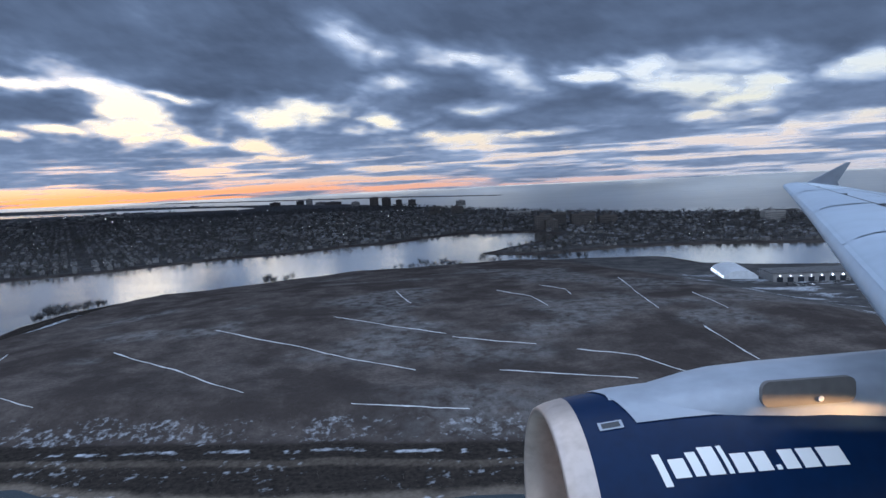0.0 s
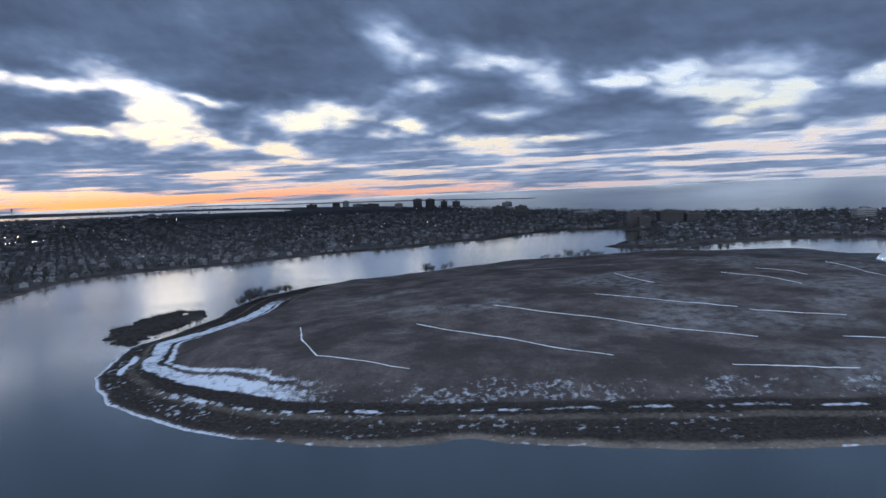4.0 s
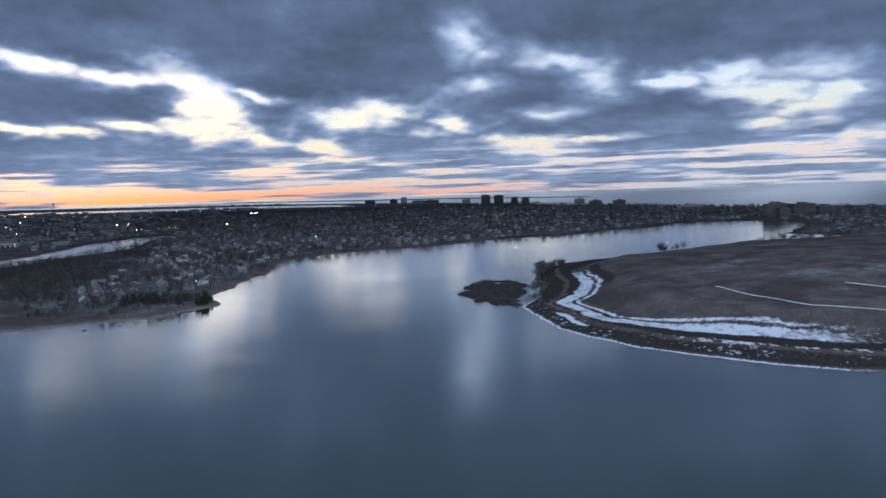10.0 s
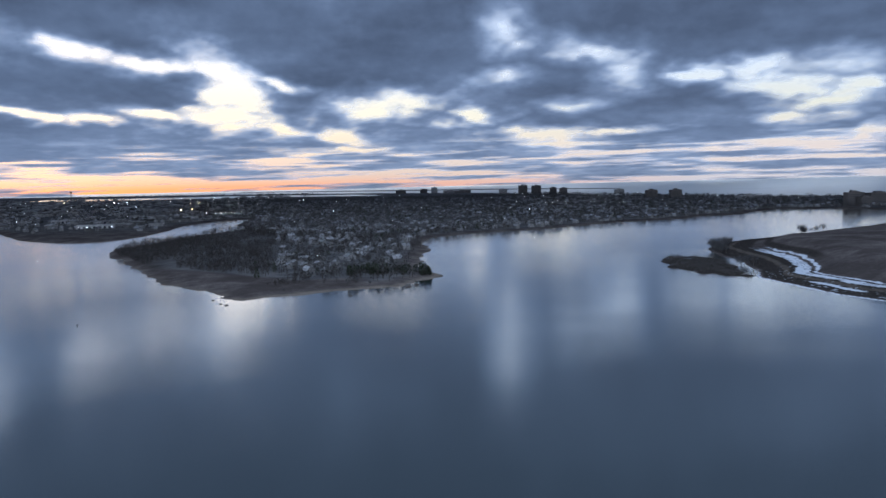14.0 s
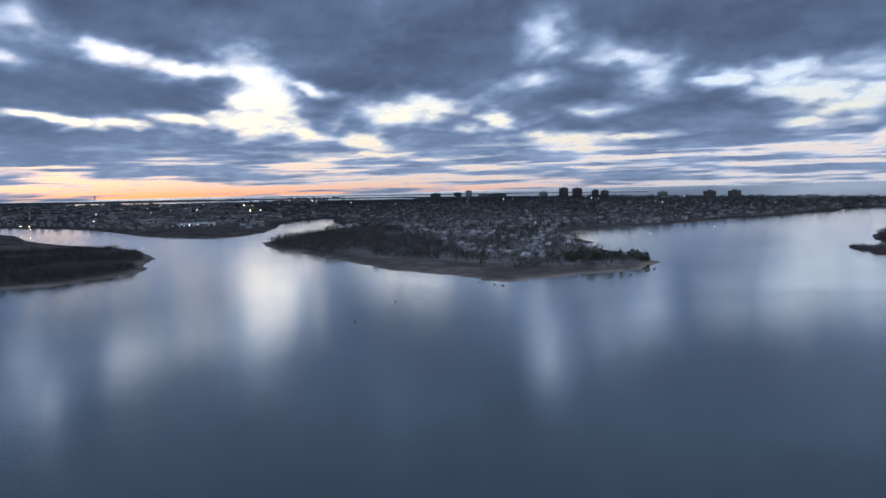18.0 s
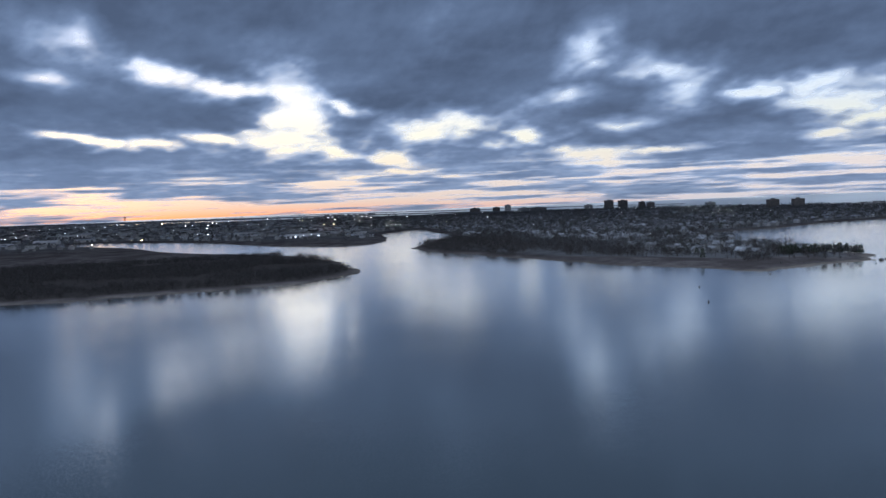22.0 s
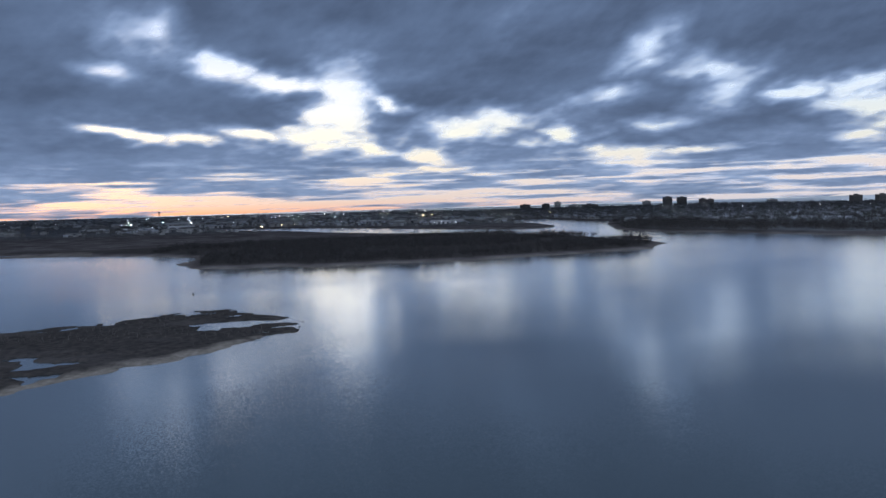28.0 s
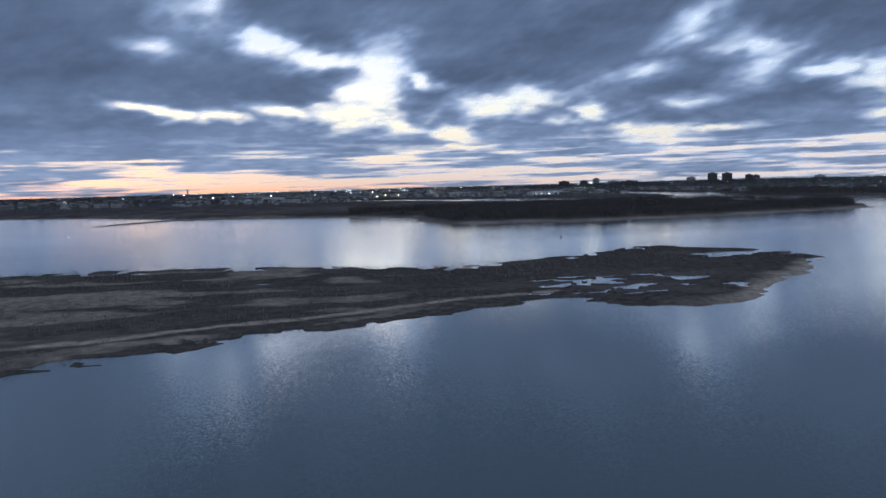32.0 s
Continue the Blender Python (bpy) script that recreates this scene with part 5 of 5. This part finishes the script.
lamp_mesh("street_lamps", lamp_spots(270, -700, 700, 440, 2400, 41, 0.20) + lamp_spots(90, -2600, -700, 900, 2600, 42, 0.34) +
          [(-975 + 11 * k, 1079 + 1.6 * k, 4.6, 0.36) for k in range(5)], M_LAMPW, "cold white street lamps lit at dawn")
lamp_mesh("warm_street_lamps", lamp_spots(150, -700, 700, 440, 2400, 43, 0.20) + lamp_spots(50, -2600, -700, 900, 2600, 44, 0.34) +
          [(-873 + 9 * k + r_l.normal(0, 3), 1375 + r_l.normal(0, 6), 7.5, 0.38) for k in range(10)] +
          [(-190 + 8 * k + r_l.normal(0, 4), 1440 + r_l.normal(0, 45), 7.5, 0.34) for k in range(18)], M_LAMP, "warm street lamps lit at dawn")
lamp_mesh("sodium_lamps", [(-1185, 1069, 9, 0.6), (-1205, 1085, 9, 0.5), (-1217, 971, 9, 0.55), (-961, 1561, 9, 0.9), (-940, 1571, 9, 0.8), (-704, 1449, 8, 0.6), (-1544, 2368, 12, 1.2), (-1053, 1991, 10, 0.8), (-1030, 1991, 10, 0.7)],
          M_LAMPO, "orange yard lamps by the far shore")


# ---------------------------------------------------------------- the airliner's wing and engine, as they stand at the start of the flight
def build_aircraft():
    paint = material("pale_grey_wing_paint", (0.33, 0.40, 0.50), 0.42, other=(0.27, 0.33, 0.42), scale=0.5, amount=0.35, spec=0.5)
    white = material("white_fairing_paint", (0.30, 0.345, 0.42), 0.4, other=(0.235, 0.27, 0.33), scale=0.8, amount=0.4)
    blue = material("navy_cowl_paint", (0.004, 0.017, 0.060), 0.34, other=(0.003, 0.013, 0.048), scale=1.2, amount=0.5, spec=0.15)
    # lip and inlet duct: warm lamplight is mixed into both base colours
    metal = material("warm_lit_polished_lip", (0.50, 0.44, 0.41), 0.38, 0.6, other=(0.40, 0.345, 0.315), scale=1.5)
    duct = material("warm_lit_liner", (0.42, 0.28, 0.18), 0.6, other=(0.30, 0.19, 0.12), scale=2.0)
    seam = material("dark_sealant", (0.045, 0.05, 0.06), 0.7)
    grey = material("grey_access_panel", (0.13, 0.13, 0.135), 0.55, other=(0.10, 0.10, 0.104), scale=1.5)
    # wing paint again, darkened by the shade the tip fence stands in
    fence_shade = material("shaded_fence_paint", (0.15, 0.18, 0.23), 0.5, other=(0.12, 0.145, 0.19), scale=1.0)
    letter = material("white_lettering", (0.75, 0.77, 0.80), 0.4)

    plane = new("aircraft_wing_and_engine")
    plane.location = (0.0, 0.0, 95.26)
    tagged(plane, "pale airliner wing with a navy blue jet engine slung below", "aircraft")

    # wing: leading edge, trailing edge and height along the span
    ys = [2.6, 4.2, 6.4, 9.0, 12.0, 15.0]
    le = [2.30, 3.10, 4.22, 5.55, 7.08, 8.60]
    te = [7.9, 7.5, 8.0, 8.55, 9.15, 9.85]
    zz = [-1.16, -1.06, -0.95, -0.82, -0.70, -0.60]
    prof = [(0.0, 0.0), (0.008, 0.022), (0.03, 0.038), (0.10, 0.055), (0.25, 0.066), (0.45, 0.060), (0.7, 0.036), (1.0, 0.0), (0.7, -0.022), (0.4, -0.046), (0.15, -0.045), (0.03, -0.030), (0.008, -0.018)]

    def wing_point(k, u, w):
        c = te[k] - le[k]
        return (le[k] + u * c, ys[k], zz[k] + w * c - 0.03 * u * c)

    def skin(u0, u1, k0, k1, lift, inset=0.0):
        """A strip of upper skin between two fractions of the chord."""
        v, f = [], []
        n = 7
        span = np.linspace(k0, k1, 9)
        for s in span:
            a, b = int(math.floor(min(s, len(ys) - 1.001))), 0
            b = a + 1
            q = s - a
            for i in range(n):
                u = u0 + (u1 - u0) * i / (n - 1)
                up = np.interp(u, [p[0] for p in prof[:8]], [p[1] for p in prof[:8]])
                pa, pb = np.array(wing_point(a, u, up)), np.array(wing_point(b, u, up))
                p = pa + (pb - pa) * q
                v.append((p[0], p[1], p[2] + lift))
        for j in range(8):
            for i in range(n - 1):
                a = j * n + i
                f.append((a, a + 1, a + n + 1, a + n))
        return mesh_from("skin", v, f, None, True)

    v, f = [], []
    for k in range(len(ys)):
        v += [wing_point(k, u, w) for u, w in prof]
    n = len(prof)
    for k in range(len(ys) - 1):
        for i in range(n):
            f.append((k * n + i, k * n + (i + 1) % n, (k + 1) * n + (i + 1) % n, (k + 1) * n + i))
    f += [tuple(range(n)), tuple(range(len(ys) * n - 1, (len(ys) - 1) * n - 1, -1))]
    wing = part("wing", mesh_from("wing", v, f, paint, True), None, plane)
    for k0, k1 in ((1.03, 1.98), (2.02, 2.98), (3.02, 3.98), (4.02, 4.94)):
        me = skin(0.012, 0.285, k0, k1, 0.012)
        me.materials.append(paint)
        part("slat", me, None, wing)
    for u in (0.290, 0.62):
        me = skin(u, u + 0.016, 1.0, 4.97, 0.008)
        me.materials.append(seam)
        part("skin_joint", me, None, wing)
    for k0 in (2.0, 2.5, 3.0, 3.5, 4.0, 4.5):
        me = skin(0.31, 0.60, k0, k0 + 0.006, 0.006)
        me.materials.append(seam)
        part("panel_joint", me, None, wing)
    for k in (2.2, 2.9, 3.6, 4.3):
        a = int(k)
        q = k - a
        c = [le[a] + (le[a + 1] - le[a]) * q, ys[a] + (ys[a + 1] - ys[a]) * q, zz[a] + (zz[a + 1] - zz[a]) * q]
        ch = (te[a] - le[a]) * (1 - q) + (te[a + 1] - le[a + 1]) * q
        part("slat_track_cover", boxed(c[0] + 0.285 * ch, c[1] - 0.02, c[2] + 0.048 * ch, c[0] + 0.32 * ch, c[1] + 0.02, c[2] + 0.064 * ch), seam, wing)
    # wing tip fence
    tip = [(9.05, -0.60), (9.35, -0.48), (10.10, -0.14), (10.16, -0.15), (9.86, -0.56), (10.0, -0.95), (9.85, -0.98), (9.25, -0.66)]
    bm = bmesh.new()
    lo = [bm.verts.new((x, 15.0, z)) for x, z in tip]
    hi = [bm.verts.new((x, 15.07, z)) for x, z in tip]
    bm.faces.new(lo)
    bm.faces.new(list(reversed(hi)))
    for i in range(len(tip)):
        bm.faces.new((lo[i], hi[i], hi[(i + 1) % len(tip)], lo[(i + 1) % len(tip)]))
    bmesh.ops.recalc_face_normals(bm, faces=bm.faces[:])
    part("wingtip_fence", bm, fence_shade, wing)

    # engine: rings round an axis that runs aft
    AX_Y, AX_Z = 5.95, -3.20

    def ring_mesh(name, rows, mat, seg=64):
        v, f = [], []
        for x, r in rows:
            for k in range(seg):
                a = 2 * math.pi * k / seg
                v.append((x, AX_Y + r * math.cos(a), AX_Z + r * math.sin(a)))
        for j in range(len(rows) - 1):
            for k in range(seg):
                a, b = j * seg + k, j * seg + (k + 1) % seg
                f.append((a, b, b + seg, a + seg))
        return mesh_from(name, v, f, mat, True)

    engine = part("nacelle", ring_mesh("nacelle", [(1.47, 1.146), (1.62, 1.165), (1.9, 1.20), (2.3, 1.225), (2.9, 1.235), (3.5, 1.22), (4.2, 1.16), (5.0, 1.05), (5.6, 0.95), (5.58, 0.92), (5.0, 0.98)], blue), None, plane, "navy blue engine cowl")
    part("intake_lip", ring_mesh("intake_lip", [(1.75, 0.985), (1.45, 0.985), (1.32, 1.00), (1.25, 1.035), (1.235, 1.06), (1.25, 1.085), (1.32, 1.115), (1.40, 1.134), (1.472, 1.148)], metal), None, engine, "bare metal intake lip")
    part("inlet_duct", ring_mesh("inlet_duct", [(1.75, 0.985), (2.2, 0.96), (2.6, 0.94), (2.62, 0.30), (2.3, 0.12), (2.2, 0.01)], duct), None, engine)
    for x in (4.4,):
        part("cowl_joint", ring_mesh("cowl_joint", [(x, 1.2305 - 0.065 * max(0, x - 3.32)), (x + 0.012, 1.2305 - 0.065 * max(0, x - 3.32))], seam), None, engine)

    def on_cowl(x, a, r=1.228):
        """A point on the cowl: metres aft, degrees up from its inboard side."""
        rr = np.interp(x, [1.62, 1.9, 2.3, 2.9, 3.5, 4.2, 5.0], [1.165, 1.20, 1.225, 1.235, 1.22, 1.16, 1.05]) + r - 1.228
        return (x, AX_Y - rr * math.cos(radians(a)), AX_Z + rr * math.sin(radians(a)))

    def patch(x0, x1, a0, a1, mat, name, lift=0.006, slant=0.0, n=6):
        v, f = [], []
        for i in range(n + 1):
            for j in range(n + 1):
                a = a0 + (a1 - a0) * j / n
                v.append(on_cowl(x0 + (x1 - x0) * i / n + slant * (a - a0), a, 1.228 + lift))
        for i in range(n):
            for j in range(n):
                q = i * (n + 1) + j
                f.append((q, q + n + 1, q + n + 2, q + 1))
        return part(name, mesh_from(name, v, f, mat, True), None, engine)

    # the name on the cowl, as plain white shapes of its letters' size
    xs = 1.97
    for w, a0, a1 in ((0.06, 39.5, 52), (0.125, 42.2, 49.5), (0.08, 42.2, 51.5), (0.125, 42.2, 53), (0.04, 42.2, 53), (0.125, 42.2, 49.5), (0.125, 42.2, 49.5), (0.04, 42.2, 44), (0.12, 42.2, 49.5), (0.135, 42.2, 49.5), (0.20, 42.2, 49.5)):
        patch(xs, xs + w, a0, a1, letter, "letter_shape", 0.005, -0.004)
        xs += w + 0.030
    patch(1.60, 1.80, 66, 70.5, white, "vent_frame", 0.008)
    patch(1.625, 1.775, 66.8, 69.7, seam, "vent_opening", 0.011)
    patch(1.91, 5.0, 67.2, 112, white, "upper_fairing_skin", 0.010, -0.0045, 30)

    # pylon: a rounded spine over the cowl that grows into the wing
    v, f = [], []
    sect = [(-1, 0.0), (-0.98, 0.45), (-0.86, 0.75), (-0.6, 0.93), (-0.25, 1.0), (0.25, 1.0), (0.6, 0.93), (0.86, 0.75), (0.98, 0.45), (1, 0.0)]
    for x, half, base, top in ((1.80, 0.10, -2.05, -1.945), (2.10, 0.30, -2.08, -1.93), (2.35, 0.42, -2.12, -1.895), (2.58, 0.48, -2.14, -1.845), (2.85, 0.52, -2.14, -1.81), (3.3, 0.55, -2.16, -1.79), (3.9, 0.55, -2.2, -1.775), (4.8, 0.55, -2.3, -1.75), (5.8, 0.5, -2.4, -1.5), (7.0, 0.4, -2.2, -1.3)):
        v += [(x, AX_Y + half * a, base - 0.055 + (top - base) * b) for a, b in sect]
    n = len(sect)
    for j in range(9):
        for i in range(n - 1):
            a = j * n + i
            f.append((a, a + 1, a + n + 1, a + n))
    pylon = part("pylon", mesh_from("pylon", v, f, white, True), None, plane, "white pylon fairing over the engine")
    panel = bmesh.new()
    outline = []
    for cx, cz, a0 in ((3.66, -1.865, 0), (3.0, -1.865, 90), (3.0, -1.94, 180), (3.66, -1.94, 270)):
        outline += [(cx + 0.07 * math.cos(radians(a0 + 15 * q)), cz + 0.07 * math.sin(radians(a0 + 15 * q))) for q in range(7)]
    front_ring = [panel.verts.new((x, AX_Y - 0.548, z)) for x, z in outline]
    back_ring = [panel.verts.new((x, AX_Y - 0.50, z)) for x, z in outline]
    panel.faces.new(front_ring)
    for q in range(len(outline)):
        panel.faces.new((front_ring[q], back_ring[q], back_ring[(q + 1) % len(outline)], front_ring[(q + 1) % len(outline)]))
    bmesh.ops.recalc_face_normals(panel, faces=panel.faces[:])
    part("access_panel", panel, grey, pylon)
    disc = bmesh.new()
    bmesh.ops.create_cone(disc, cap_ends=True, segments=16, radius1=0.024, radius2=0.024, depth=0.006, matrix=Matrix.Translation((3.43, AX_Y - 0.550, -1.965)) @ Matrix.Rotation(math.pi / 2, 4, "X"))
    part("panel_disc", disc, letter, pylon)
    lamp = new("taxi_lamp", bpy.data.lights.new("taxi_lamp", "SPOT"))
    lamp.data.energy, lamp.data.color, lamp.data.spot_size, lamp.data.spot_blend, lamp.data.shadow_soft_size = 5200, (1.0, 0.50, 0.16), radians(5.0), 0.35, 0.04
    lamp.matrix_world = look((6.6, 4.9, 95.26 - 2.16), (3.1, 5.41, 95.26 - 2.075))


build_aircraft()
